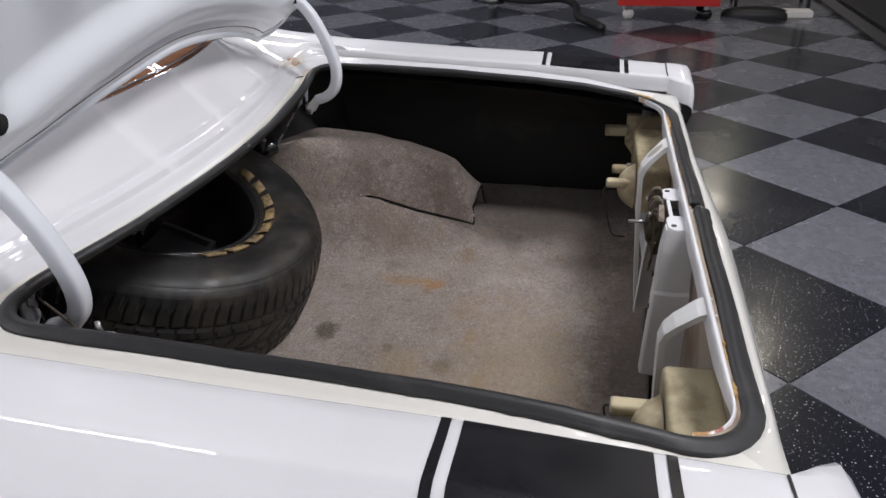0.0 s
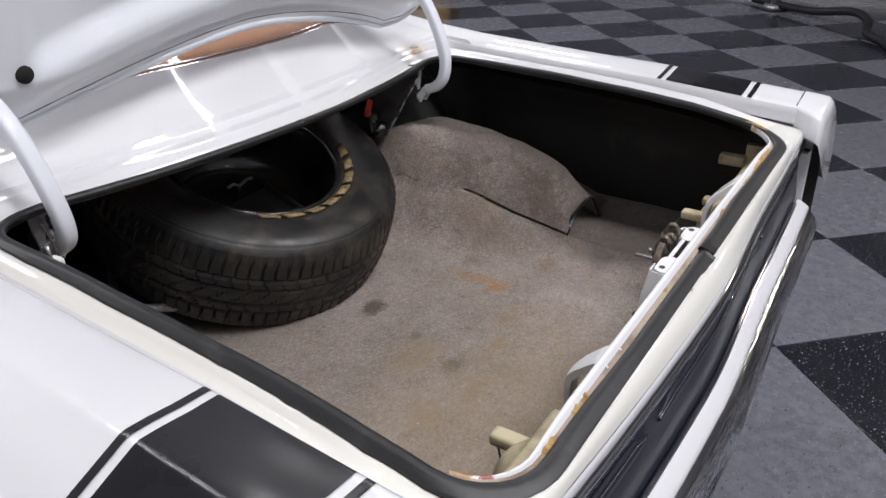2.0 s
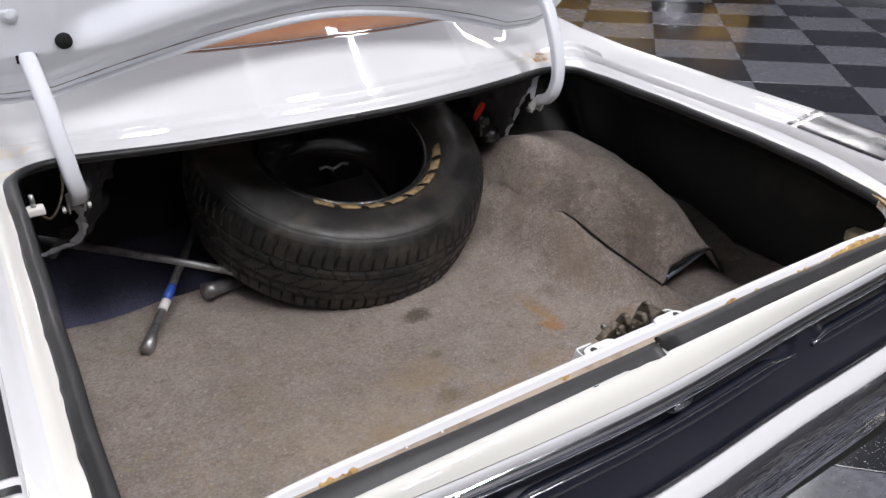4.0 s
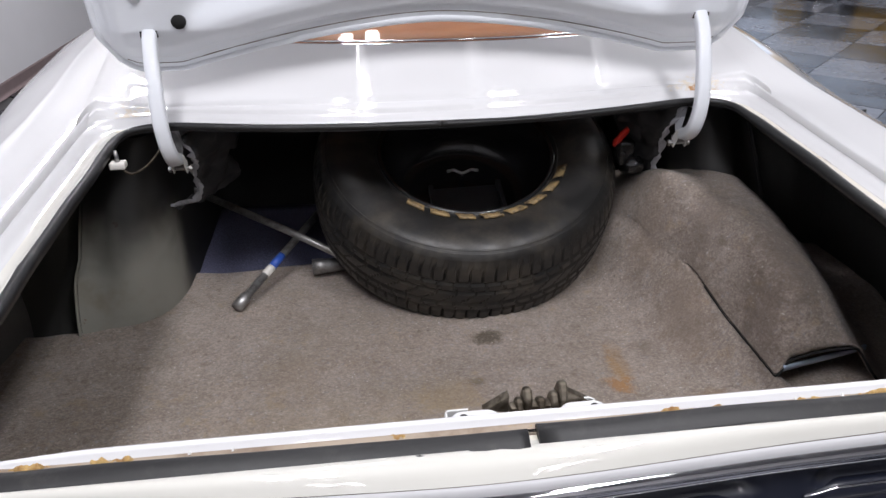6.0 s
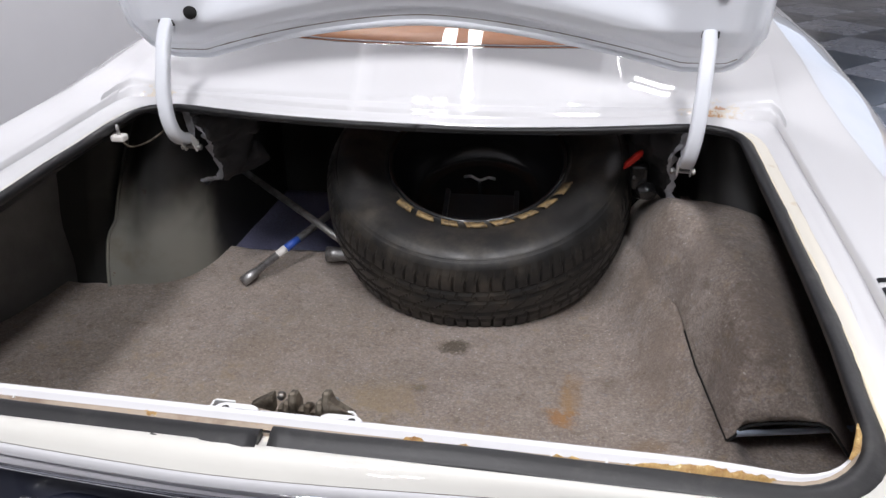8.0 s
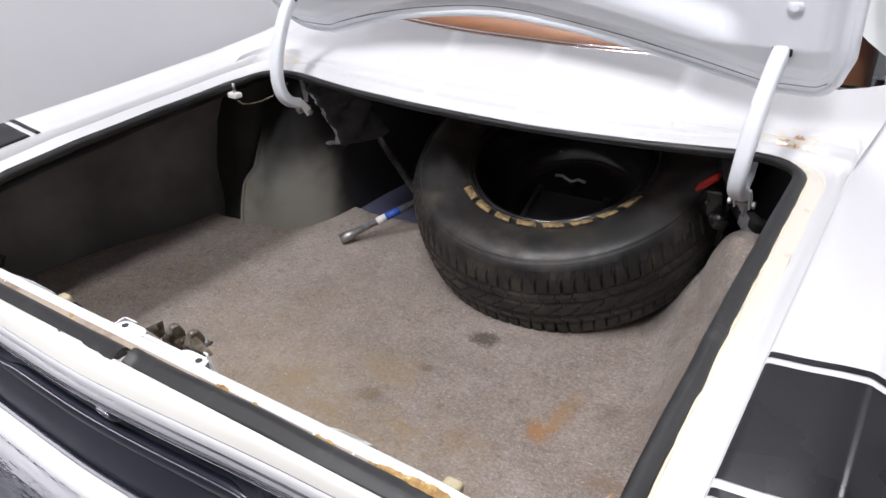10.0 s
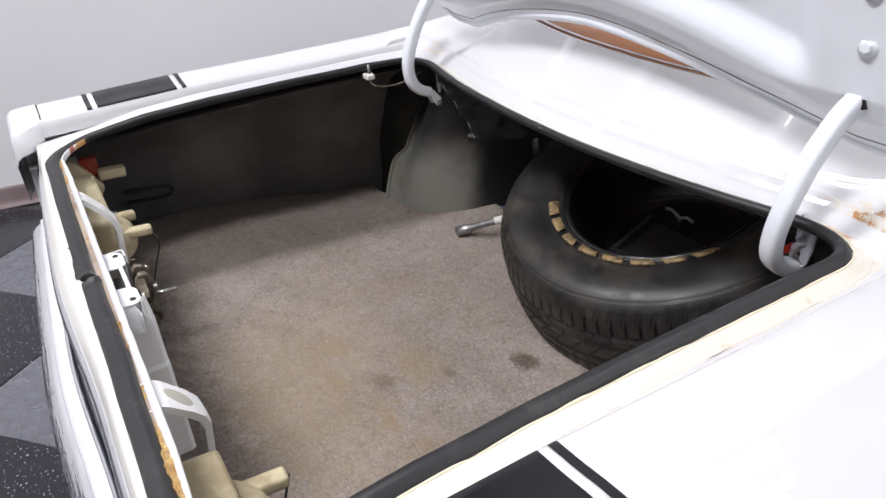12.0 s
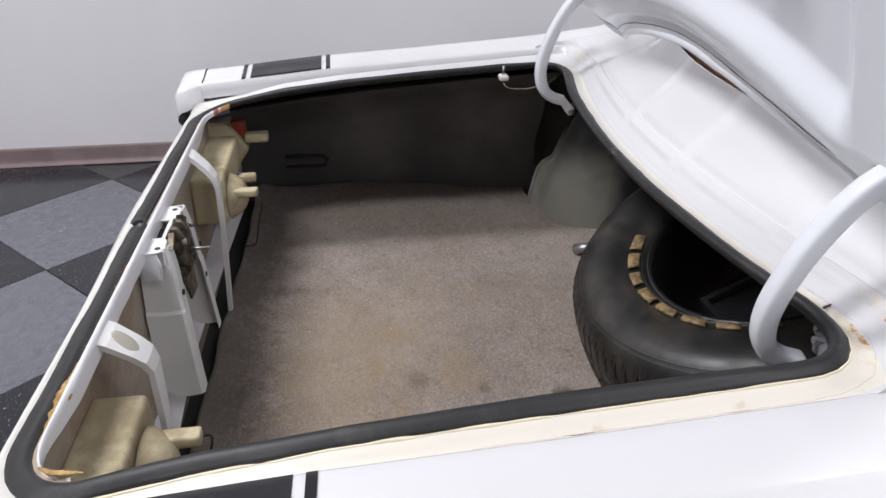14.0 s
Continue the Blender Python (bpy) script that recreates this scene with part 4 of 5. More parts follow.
for s in (1, -1):
    e = -s * 0.010
    path = curve([(s * 0.512 + e, 0.866, 1.090), (s * 0.5095 + e, 0.822, 1.056), (s * 0.505 + e, 0.789, 1.005), (s * 0.502 + e, 0.768, 0.955), (s * 0.499 + e, 0.761, 0.915),
                  (s * 0.496 + e, 0.768, 0.882), (s * 0.492 + e * 0.6, 0.788, 0.862), (s * 0.488, 0.812, 0.853)], 6)
    v, f = tube(path, 0.0128, 20, 0.92, True, 0.55)
    arm = piece("hinge_arm", mesh("hinge_arm", v, f, LID_WHITE), car, "white curved gooseneck hinge arm")
    # pivot: two thin cheeks and a bolt
    for dx in (-0.013, 0.011):
        cheek = [(s * 0.488 + dx, y, z) for y, z in ((0.806, 0.858), (0.818, 0.860), (0.830, 0.846), (0.838, 0.836), (0.836, 0.822), (0.826, 0.820), (0.814, 0.838))]
        part("pivot_cheek", plate(cheek, (1, 0, 0), 0.0025, 0.0006), GREY_PAINT, arm, "thin painted pivot plate")
    part("pivot_web", box(s * 0.487 - 0.012, s * 0.487 + 0.012, 0.838, 0.8405, 0.822, 0.842, 0.0008), STEEL, arm, "steel web")
    m = Matrix.Translation((s * 0.487, 0.830, 0.829)) @ pose(0, 0, 0, 0, 90)
    part("pivot_pin", cone(0.0038, 0.0038, 0.044, m, 10), STEEL, arm, "steel pivot pin", True)
    for dx in (-0.020, 0.019):
        m = Matrix.Translation((s * 0.487 + dx, 0.830, 0.829)) @ pose(0, 0, 0, 0, 90)
        part("pin_head", cone(0.0068, 0.0068, 0.005, m, 6, 0.001), STEEL, arm, "bright steel nut")
    hanger = [(s * 0.474, 0.835, 0.905), (s * 0.500, 0.835, 0.905), (s * 0.497, 0.838, 0.872), (s * 0.492, 0.838, 0.848), (s * 0.482, 0.838, 0.848), (s * 0.478, 0.838, 0.872)]
    part("hinge_hanger", plate(hanger, (0, 1, 0.15), 0.003, 0.0008), HINGE_GREY, arm, "dusty grey hanger plate")
    # crumpled sheet-metal support below the tulip panel: a bent flange with ragged edges and a dark web behind it
    line = curve([(s * 0.478, 0.825, 0.905), (s * 0.474, 0.834, 0.882), (s * 0.462, 0.846, 0.852), (s * 0.462, 0.868, 0.822), (s * 0.474, 0.892, 0.790), (s * 0.472, 0.915, 0.755), (s * 0.487, 0.940, 0.716), (s * 0.512, 0.955, 0.704), (s * 0.548, 0.962, 0.694)], 5)
    rows, web = [], []
    for k, p in enumerate(line):
        w = 0.013 + 0.005 * noise.noise((k * 0.5, s, 1)) + 0.004 * math.sin(k * 1.1)
        q = Vector((s * 0.004 * noise.noise((k * 0.7, s, 4)), 0.004 * noise.noise((k * 0.6, s, 9)), 0.003 * noise.noise((k * 0.8, s, 5))))
        rows.append([p + q, p + q + Vector((s * w * 0.5, -0.002, 0.003)), p + q + Vector((s * w, 0.001, 0.007))])
        t = k / (len(line) - 1)
        web.append([p + q + Vector((-s * (0.055 * h + 0.01 * math.sin(h * 9 + k * 0.4) * h), 0.11 * h + 0.014 * noise.noise((k * 0.3, h * 4, s)), 0.02 * h * (1 - t) + 0.012 * noise.noise((k * 0.35, h * 5, s + 2)))) for h in [j / 8 for j in range(9)]])
    v, f = sheet(rows, 0.002)
    sup = piece("hinge_support", mesh("hinge_support", v, f, HINGE_GREY, False), car, "dusty grey bent sheet-metal flange")
    v, f = sheet(web, 0.002)
    piece("support_web", mesh("support_web", v, f, HINGE_DARK, True), sup, "black crumpled web")

# ---- inside of the trunk ----
for s in (1, -1):
    def wall(u, t):
        y = -0.03 + 1.5 * u
        x = lerp(t, (0, 0.06, 0.25, 0.4, 0.55, 1), (0.592, 0.62, 0.76, 0.85, 0.895, 0.915))
        top = seal_z(min(y, 0.82)) - 0.028 + 0.06 * ease(y, 0.85, 1.2)
        z = lerp(t, (0, 0.06, 0.25, 0.4, 0.55, 1), (top, top - 0.004, top - 0.03, top - 0.09, top - 0.16, 0.455))
        x -= 0.05 * ease(y, 1.05, 1.4) * t + 0.075 * ease(y, 0.45, 0.9) * t
        x += 0.012 * (1 - ease(y, 0.2, 0.5)) * t
        z -= 0.05 * ease(y, 1.05, 1.4) * (1 - t)
        return (s * (x + 0.006 * noise.noise((y * 4, t * 5, s))), y, z)
    v, f = grid(wall, 40, 22)
    if s < 0:
        f = [tuple(reversed(q)) for q in f]
    piece("inner_quarter_wall", mesh("inner_quarter_wall", v, f, LINER if s > 0 else PALE_LINER), car, "dark sprayed inner fender wall" if s > 0 else "grey-black inner fender wall, paler than the other side")

    plan = curve([(0.738, 0.812, 0), (0.70, 0.822, 0), (0.655, 0.832, 0), (0.612, 0.852, 0), (0.578, 0.89, 0), (0.558, 0.945, 0), (0.550, 1.02, 0), (0.55, 1.2, 0), (0.55, 1.5, 0)], 8)

    def house(u, t):
        k = u * (len(plan) - 1)
        p = plan[int(k)].lerp(plan[min(int(k) + 1, len(plan) - 1)], k - int(k))
        z = 0.46 + 0.40 * t ** 0.9
        kink = 0.030 * ease(z, 0.60, 0.63) * (1 - ease(u, 0.02, 0.25))
        lean = 0.10 * (1 - ease(u, 0.0, 0.7)) + 0.035
        x = p.x - (p.x - 0.55) * 0.26 * t ** 1.4
        return (s * x, p.y + kink + lean * t ** 1.5 - 0.012 * math.sin(math.pi * t) * ease(u, 0.1, 0.3), z)
    v, f = grid(house, 64, 30)
    if s > 0:
        f = [tuple(reversed(q)) for q in f]
    wh = piece("wheelhouse", mesh("wheelhouse", v, f, WHEELHOUSE), car, "grey metal wheelhouse, black towards top and front, with rust specks")

    def filler(u, t):
        x = lerp(u, (0, 0.3, 0.6, 0.75, 0.9, 1), (0.92, 0.86, 0.80, 0.765, 0.748, 0.74))
        y = lerp(u, (0, 0.3, 0.6, 0.75, 0.9, 1), (0.835, 0.84, 0.848, 0.87, 0.92, 0.93))
        return (s * (x - 0.05 * t * u), y + 0.05 * t ** 1.5 + 0.010 * noise.noise((u * 3, t * 4, 2)), 0.46 + 0.40 * t)
    v, f = grid(filler, 30, 16)
    if s > 0:
        f = [tuple(reversed(q)) for q in f]
    piece("quarter_filler", mesh("quarter_filler", v, f, LINER), car, "dark sprayed panel beside the wheelhouse")
    v, f = tube([Vector(house(0.0, t / 24)) + Vector((s * 0.003, -0.003, 0)) for t in range(25)], 0.006, 6, 0.5)
    piece("weld_flange", mesh("weld_flange", v, f, WHEELHOUSE), wh, "raised weld flange")
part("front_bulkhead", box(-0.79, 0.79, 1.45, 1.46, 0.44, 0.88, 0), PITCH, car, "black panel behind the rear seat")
part("trunk_floor", box(-0.92, 0.92, -0.02, 1.46, 0.44, 0.462, 0), LINER, car, "dark floor pan")
def back(u, t):
    return (-0.92 + 1.84 * u, 0.014 + 0.004 * noise.noise((u * 9, t * 4, 1)), 0.45 + 0.39 * t)
v, f = grid(back, 40, 10)
piece("tail_inner_panel", mesh("tail_inner_panel", v, f, paint("dirty_primer", (0.33, 0.28, 0.23), 0.6, (0.2, 0.12, 0.07), 0.45, 0.0, 0.1)), car, "dirty brown-grey inner tail panel")
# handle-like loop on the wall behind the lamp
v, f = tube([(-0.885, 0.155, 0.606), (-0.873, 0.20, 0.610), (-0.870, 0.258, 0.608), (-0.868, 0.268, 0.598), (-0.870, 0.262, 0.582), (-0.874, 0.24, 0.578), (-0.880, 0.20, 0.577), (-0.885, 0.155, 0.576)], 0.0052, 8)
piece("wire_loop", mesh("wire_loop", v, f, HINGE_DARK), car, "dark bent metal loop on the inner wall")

# rear braces: flat straps from the lip, bent down to the floor
for s in (1, -1):
    path = [(s * 0.306, 0.030, 0.846), (s * 0.303, 0.042, 0.838), (s * 0.297, 0.066, 0.814), (s * 0.293, 0.078, 0.798), (s * 0.290, 0.083, 0.780), (s * 0.287, 0.081, 0.70), (s * 0.285, 0.074, 0.58), (s * 0.285, 0.066, 0.47)]
    rows = []
    for x, y, z in path:
        w = lerp(z, (0.47, 0.77, 0.80, 0.85), (0.012, 0.0145, 0.021, 0.027)) * (1.0 if s > 0 else 0.8)
        rows.append([(x - w, y - 0.008, z - 0.004), (x - w, y, z), (x - w * 0.5, y + 0.001, z), (x + w * 0.5, y + 0.001, z), (x + w, y, z), (x + w, y - 0.008, z - 0.004)])
    v, f = sheet(rows, 0.0022)
    brace = piece("rear_brace", mesh("rear_brace", v, f, GREY_PAINT, False), car, "grey bent strap brace from lip to floor")
    if s > 0:
        def boss(u, t):
            a = 2 * math.pi * t
            y = 0.056 + 0.0160 * u * math.sin(a)
            return (0.300 + 0.0145 * u * math.cos(a), y, lerp(y, (0.042, 0.066, 0.078), (0.838, 0.814, 0.798)) + 0.0032 * (1 - u ** 3))
        v, f = grid(boss, 6, 24)
        piece("boss", mesh("boss", v, f, DUSTY_BOSS), brace, "dusty oval pressing")

# latch support: an open channel, with a white cap bracket and the latch in front
for s in (1, -1):
    rows = []
    for z, x, y0, y1 in ((0.835, 0.078, 0.020, 0.060), (0.80, 0.084, 0.020, 0.066), (0.735, 0.090, 0.018, 0.070), (0.73, 0.094, 0.018, 0.071), (0.60, 0.104, 0.020, 0.078), (0.585, 0.105, 0.045, 0.079)):
        rows.append([(s * x, y0, z), (s * x, (y0 + y1) / 2, z - 0.002), (s * x, y1, z), (s * (x - 0.003), y1 + 0.003, z), (s * (x - 0.024), y1 + 0.003, z)])
    v, f = sheet(rows, 0.002)
    piece("latch_support", mesh("latch_support", v, f, GREY_PAINT, False), car, "grey sheet-metal side of the latch support")
    for hz in (0.76, 0.70):
        part("bolt_hole", cone(0.0045, 0.0045, 0.003, Matrix.Translation((s * 0.080, 0.0755, hz)) @ pose(0, 0, 0, 90), 12), LINER, car, "small dark hole")
bracket = piece("latch_bracket", None, car, "white cap bracket with a square window")
def round_plate(x0, x1, y0, y1, r, z):
    """Outline of a lobe whose two inner corners are rounded."""
    pts = [(x0, y0, z)]
    for cx, a0 in ((x0 + r, 180), (x1 - r, 90)):
        pts += [(cx + r * math.cos(radians(a0 - k * 15)), y1 - r + r * math.sin(radians(a0 - k * 15)), z) for k in range(7)]
    return pts + [(x1, y0, z)]


for x0, x1 in ((-0.074, -0.022), (0.040, 0.090)):
    lobe = part("top_plate", plate(round_plate(x0, x1, 0.036, 0.066, 0.014, 0.8585), (0, 0, -1), 0.003, 0.001), FLANGE, bracket, "rounded lobe")
    part("bolt_hole", cone(0.0042, 0.0042, 0.0012, Matrix.Translation(((x0 + x1) / 2 + (0.012 if x0 > 0 else -0.012), 0.056, 0.8588)), 14), LINER, lobe, "dark bolt hole")
    part("lobe_skirt", plate([(x0 + 0.006, 0.0655, 0.857), (x1 - 0.006, 0.0655, 0.857), (x1 - 0.002, 0.0655, 0.836), (x1 - 0.008, 0.0655, 0.822), (x0 + 0.008, 0.0655, 0.822), (x0 + 0.002, 0.0655, 0.836)], (0, -1, 0), 0.0025, 0.001), FLANGE, lobe)
part("cross_web", box(-0.023, 0.041, 0.054, 0.060, 0.8545, 0.8575, 0.001), FLANGE, bracket)
part("window_back", box(-0.022, 0.040, 0.036, 0.054, 0.84, 0.843, 0.0), LINER, bracket, "dark window of the bracket")
for s in (1, -1):
    x = 0.090 if s > 0 else -0.074
    side_ = [(x - s * 0.003, 0.036, 0.8575), (x - s * 0.003, 0.054, 0.8575), (x + s * 0.006, 0.062, 0.842), (x + s * 0.008, 0.060, 0.815), (x + s * 0.006, 0.032, 0.815), (x + s * 0.004, 0.032, 0.84)]
    part("side_lobe", plate(side_, (-s, 0, -0.3), 0.003, 0.001), FLANGE, bracket)
latch = piece("trunk_latch", None, car, "greasy steel trunk latch")
LX = 0.019
for x0, tall in ((-0.022, 0.857), (-0.014, 0.870), (0.001, 0.856), (0.015, 0.862), (0.023, 0.875)):
    part("latch_plate", plate([(LX + x0, 0.066, 0.79), (LX + x0, 0.064, 0.84), (LX + x0, 0.064, tall - 0.010), (LX + x0, 0.070, tall), (LX + x0, 0.080, tall - 0.002), (LX + x0, 0.088, tall - 0.018), (LX + x0, 0.084, 0.83), (LX + x0, 0.090, 0.80), (LX + x0, 0.080, 0.785)], (1, 0, 0), 0.009, 0.0022), LATCH_METAL, latch)
part("latch_body", box(LX - 0.028, LX + 0.030, 0.066, 0.080, 0.775, 0.850, 0.005), LATCH_METAL, latch)
part("latch_base", plate([(LX - 0.036, 0.072, 0.80), (LX + 0.036, 0.072, 0.80), (LX + 0.026, 0.078, 0.745), (LX - 0.022, 0.078, 0.74)], (0, 1, 0.1), 0.004, 0.001), LATCH_METAL, latch)
for s in (1, -1):
    wing_ = [(LX + s * 0.03, 0.066, 0.868), (LX + s * 0.046, 0.066, 0.858), (LX + s * 0.058, 0.066, 0.850), (LX + s * 0.03, 0.066, 0.845)]
    part("latch_wing", plate(wing_, (0, 1, 0), 0.010, 0.001), LATCH_METAL, latch)
part("latch_rod", cone(0.003, 0.003, 0.034, Matrix.Translation((LX, 0.100, 0.822)) @ pose(0, 0, 0, 90), 8), STEEL, latch, "steel rod", True)
for q in ((LX - 0.03, 0.087, 0.85), (LX + 0.03, 0.087, 0.85), (LX, 0.082, 0.80)):
    part("latch_rivet", cone(0.005, 0.004, 0.006, Matrix.Translation(q) @ pose(0, 0, 0, 90), 10), STEEL, latch, "rivet", True)

bracket.location.y, latch.location.y = -0.006, -0.004
bracket.location.z, latch.location.z = -0.024, -0.020

# tail lamp housings
for s in (1, -1):
    lamp = piece("tail_lamp_housing", None, car, "yellowed cream plastic tail lamp housing")
    part("housing_box", box(*(sorted((s * 0.335, s * 0.60))), 0.013, 0.080, 0.672, 0.772, 0.012, 3), CREAM, lamp, "", True)
    def dome(u, t):
        a = math.pi * u
        r = 0.050 * (1 - t) ** 0.75
        return (s * (0.400 + r * 1.15 * math.cos(a * 2)), 0.082 + 0.035 * (1 - (1 - t) ** 2), 0.708 + r * math.sin(a * 2) * 0.95)
    v, f = grid(lambda t, u: dome(u, t), 8, 24)
    piece("reflector_dome", mesh("reflector_dome", v, f, CREAM), lamp)
    for px, pz in ((0.372, 0.726), (0.468, 0.720)):
        part("bulb_socket", box(*(sorted((s * (px - 0.013), s * (px + 0.010)))), 0.082, 0.142 if px < 0.4 else 0.128, pz - 0.009, pz + 0.008, 0.0075, 4), CREAM, lamp, "cream bulb socket", True)
        m = Matrix.Translation((s * px, 0.092, pz + 0.009))
        part("socket_screw", cone(0.0055, 0.0055, 0.006, m, 10), STEEL, lamp, "screw", True)
    v, f = tube(curve([(s * 0.366, 0.140, 0.722), (s * 0.352, 0.148, 0.705), (s * 0.356, 0.136, 0.66), (s * 0.38, 0.12, 0.60), (s * 0.41, 0.09, 0.58)], 6), 0.0016, 6)
    piece("lamp_wire", mesh("lamp_wire", v, f, DARK_CLOTH), lamp, "thin black wire")
    part("outer_wedge", plate([(s * 0.605, 0.0, 0.69), (s * 0.605, 0.07, 0.69), (s * 0.615, 0.10, 0.73), (s * 0.615, 0.05, 0.795), (s * 0.605, 0.0, 0.80)], (s, 0, 0), 0.04, 0.006), CREAM if s > 0 else CREAM, lamp)
    part("side_marker", box(*(sorted((s * 0.64, s * 0.66))), 0.06, 0.095, 0.74, 0.79, 0.004), LENS_RED if s < 0 else CREAM, lamp, "red lens edge" if s < 0 else "")
    part("outer_socket", box(*(sorted((s * 0.622, s * 0.65))), 0.09, 0.145, 0.742, 0.764, 0.007, 3), CREAM, lamp, "cream bulb socket", True)

# trunk light socket hanging on its wire
light = piece("trunk_light_socket", None, car, "small white lamp socket on a thin wire")
part("socket_body", box(-0.566, -0.540, 0.682, 0.702, 0.886, 0.898, 0.004, 3), PAPER, light, "white plastic socket", True)
part("socket_stud", cone(0.004, 0.003, 0.022, Matrix.Translation((-0.553, 0.692, 0.906)), 8), STEEL, light, "steel stud", True)
v, f = tube(curve([(-0.545, 0.69, 0.882), (-0.535, 0.70, 0.872), (-0.52, 0.735, 0.872), (-0.505, 0.775, 0.885), (-0.50, 0.80, 0.90)], 6), 0.002, 6)
piece("socket_wire", mesh("socket_wire", v, f, LATCH_METAL), light, "thin brown wire")

# rear wheels
def revolve(profile, segs, m, shape=None):
    verts, faces = [], []
    k = len(profile)
    for i in range(segs):
        a = 2 * math.pi * i / segs
        for j, (r, z) in enumerate(profile):
            if shape:
                r, z = shape(i, j, r, z)
            verts.append(m @ Vector((r * math.cos(a), r * math.sin(a), z)))
    for i in range(segs):
        n_ = (i + 1) % segs
        for j in range(k - 1):
            faces.append((i * k + j, n_ * k + j, n_ * k + j + 1, i * k + j + 1))
    return verts, faces


for s in (1, -1):
    m = Matrix.Translation((s * 0.80, 1.25, 0.33)) @ pose(0, 0, 0, 0, 90)
    wheel = piece("wheel", None, car, "rear road wheel")
    v, f = revolve([(0.2, -0.10), (0.30, -0.11), (0.328, -0.09), (0.33, 0), (0.328, 0.09), (0.30, 0.11), (0.2, 0.10)], 48, m)
    piece("tyre", mesh("tyre", v, f, TYRE), wheel, "black tyre")
    v, f = revolve([(0.0, s * 0.06), (0.08, s * 0.06), (0.15, s * 0.03), (0.19, s * 0.07), (0.205, s * 0.1)], 48, m)
    piece("rim", mesh("rim", v, f, CHROME), wheel, "bright wheel rim")

# ---- carpet ----
FLOOR = 0.487


def crease_x(y):
    """Where the flap's edge meets the floor; further forward, the foot of the covered wheelhouse."""
    return lerp(y, (0.40, 0.484, 0.6, 0.718, 0.811, 0.868, 0.95, 1.1), (0.578, 0.551, 0.515, 0.489, 0.455, 0.430, 0.41, 0.40))


def crease_z(y):
    return lerp(y, (0.40, 0.484, 0.6, 0.718, 0.811, 0.868, 0.95, 1.1), (0.495, 0.525, 0.566, 0.611, 0.605, 0.625, 0.625, 0.60))


def mound_z(x, y):
    """Carpet over the wheelhouse, past the crease: a steep face, a rounded top, and a long fall to the side wall."""
    xc, zc = crease_x(y), crease_z(y)
    top = lerp(y, (0.44, 0.50, 0.556, 0.65, 0.74, 0.82, 0.88, 0.95, 1.1), (0.635, 0.668, 0.692, 0.722, 0.738, 0.743, 0.744, 0.722, 0.67))
    q = min(1.0, max(0.0, (x - xc) / 0.095))
    z = zc + (top - zc) * (1 - (1 - q) ** 3.6)
    z += 0.018 * math.exp(-((x - 0.455) / 0.05) ** 2 - ((y - 0.885) / 0.07) ** 2)
    z -= 0.018 * ease(x, 0.57, 0.66) + 0.16 * ease(x, 0.63, 0.80)
    return z + (0.006 * noise.noise((x * 9, y * 9, 2)) + 0.003 * noise.noise((x * 24, y * 24, 7))) * ease(x, xc, xc + 0.05)


def carpet_z(x, y):
    xc, zc = crease_x(y), crease_z(y)
    foot = lerp(y, (0.42, 0.6, 0.7, 0.8, 0.9), (0.07, 0.10, 0.105, 0.10, 0.10))
    if x <= xc:
        z = FLOOR + (zc - FLOOR) * ease(x, xc - foot, xc + 0.01) ** 1.3
    else:
        under = FLOOR + (zc - FLOOR) * (1 - ease(x, xc, xc + 0.05))
        cover = mound_z(x, y) - 0.006 * ease(x, xc, xc + 0.02)
        z = under + (cover - under) * ease(y, 0.72, 0.76)
    low = 1 - ease(x, xc - 0.02, xc)
    z += (0.006 * noise.noise((x * 5, y * 5, 0)) + 0.003 * noise.noise((x * 14, y * 14, 5))) * max(low, 1 - ease(y, 0.36, 0.44))
    # slack fold beside the mound, and the trodden-up edge at the tail
    z += 0.010 * math.exp(-((x - 0.50 - 0.25 * (0.42 - y)) / 0.045) ** 2) * (1 - ease(y, 0.42, 0.6))
    z += 0.016 * (1 - ease(y, 0.05, 0.14)) * (0.6 + noise.noise((x * 7, 2, 4)))
    z += 0.02 * ease(-x, 0.62, 0.9) * (1 - ease(y, 0.3, 0.7))
    return z


def carpet_front(x):
    return lerp(x, (-0.9, -0.74, -0.66, -0.58, -0.45, -0.2, 0.9), (0.80, 0.80, 0.93, 1.04, 1.035, 1.05, 1.10))


def carpet_point(u, t):
    x = -0.905 + 1.81 * t
    y0 = 0.052 + 0.014 * noise.noise((x * 9, 1, 1))
    y1 = carpet_front(x) + 0.01 * noise.noise((x * 11, 7, 1))
    y = y0 + (y1 - y0) * u
    return (x, y, carpet_z(x, y))


v, f = grid(carpet_point, 130, 230, 0.008)
carpet = thing("trunk_carpet", "worn grey-brown trunk carpet with dark and orange stains, painted shade at tail and right side", "carpet", data=mesh("trunk_carpet", v, [tuple(reversed(q)) for q in f], CARPET))
v, f = grid(lambda u, t: (-0.60 + 1.1 * t, 1.0 + 0.44 * u, FLOOR - 0.014 + 0.003 * noise.noise((t * 9, u * 6, 3))), 12, 24, 0.004)
thing("felt_mat", "dark blue felt mat on the trunk floor beneath the spare wheel", "mat", data=mesh("felt_mat", v, [tuple(reversed(q)) for q in f], BLUE_MAT))

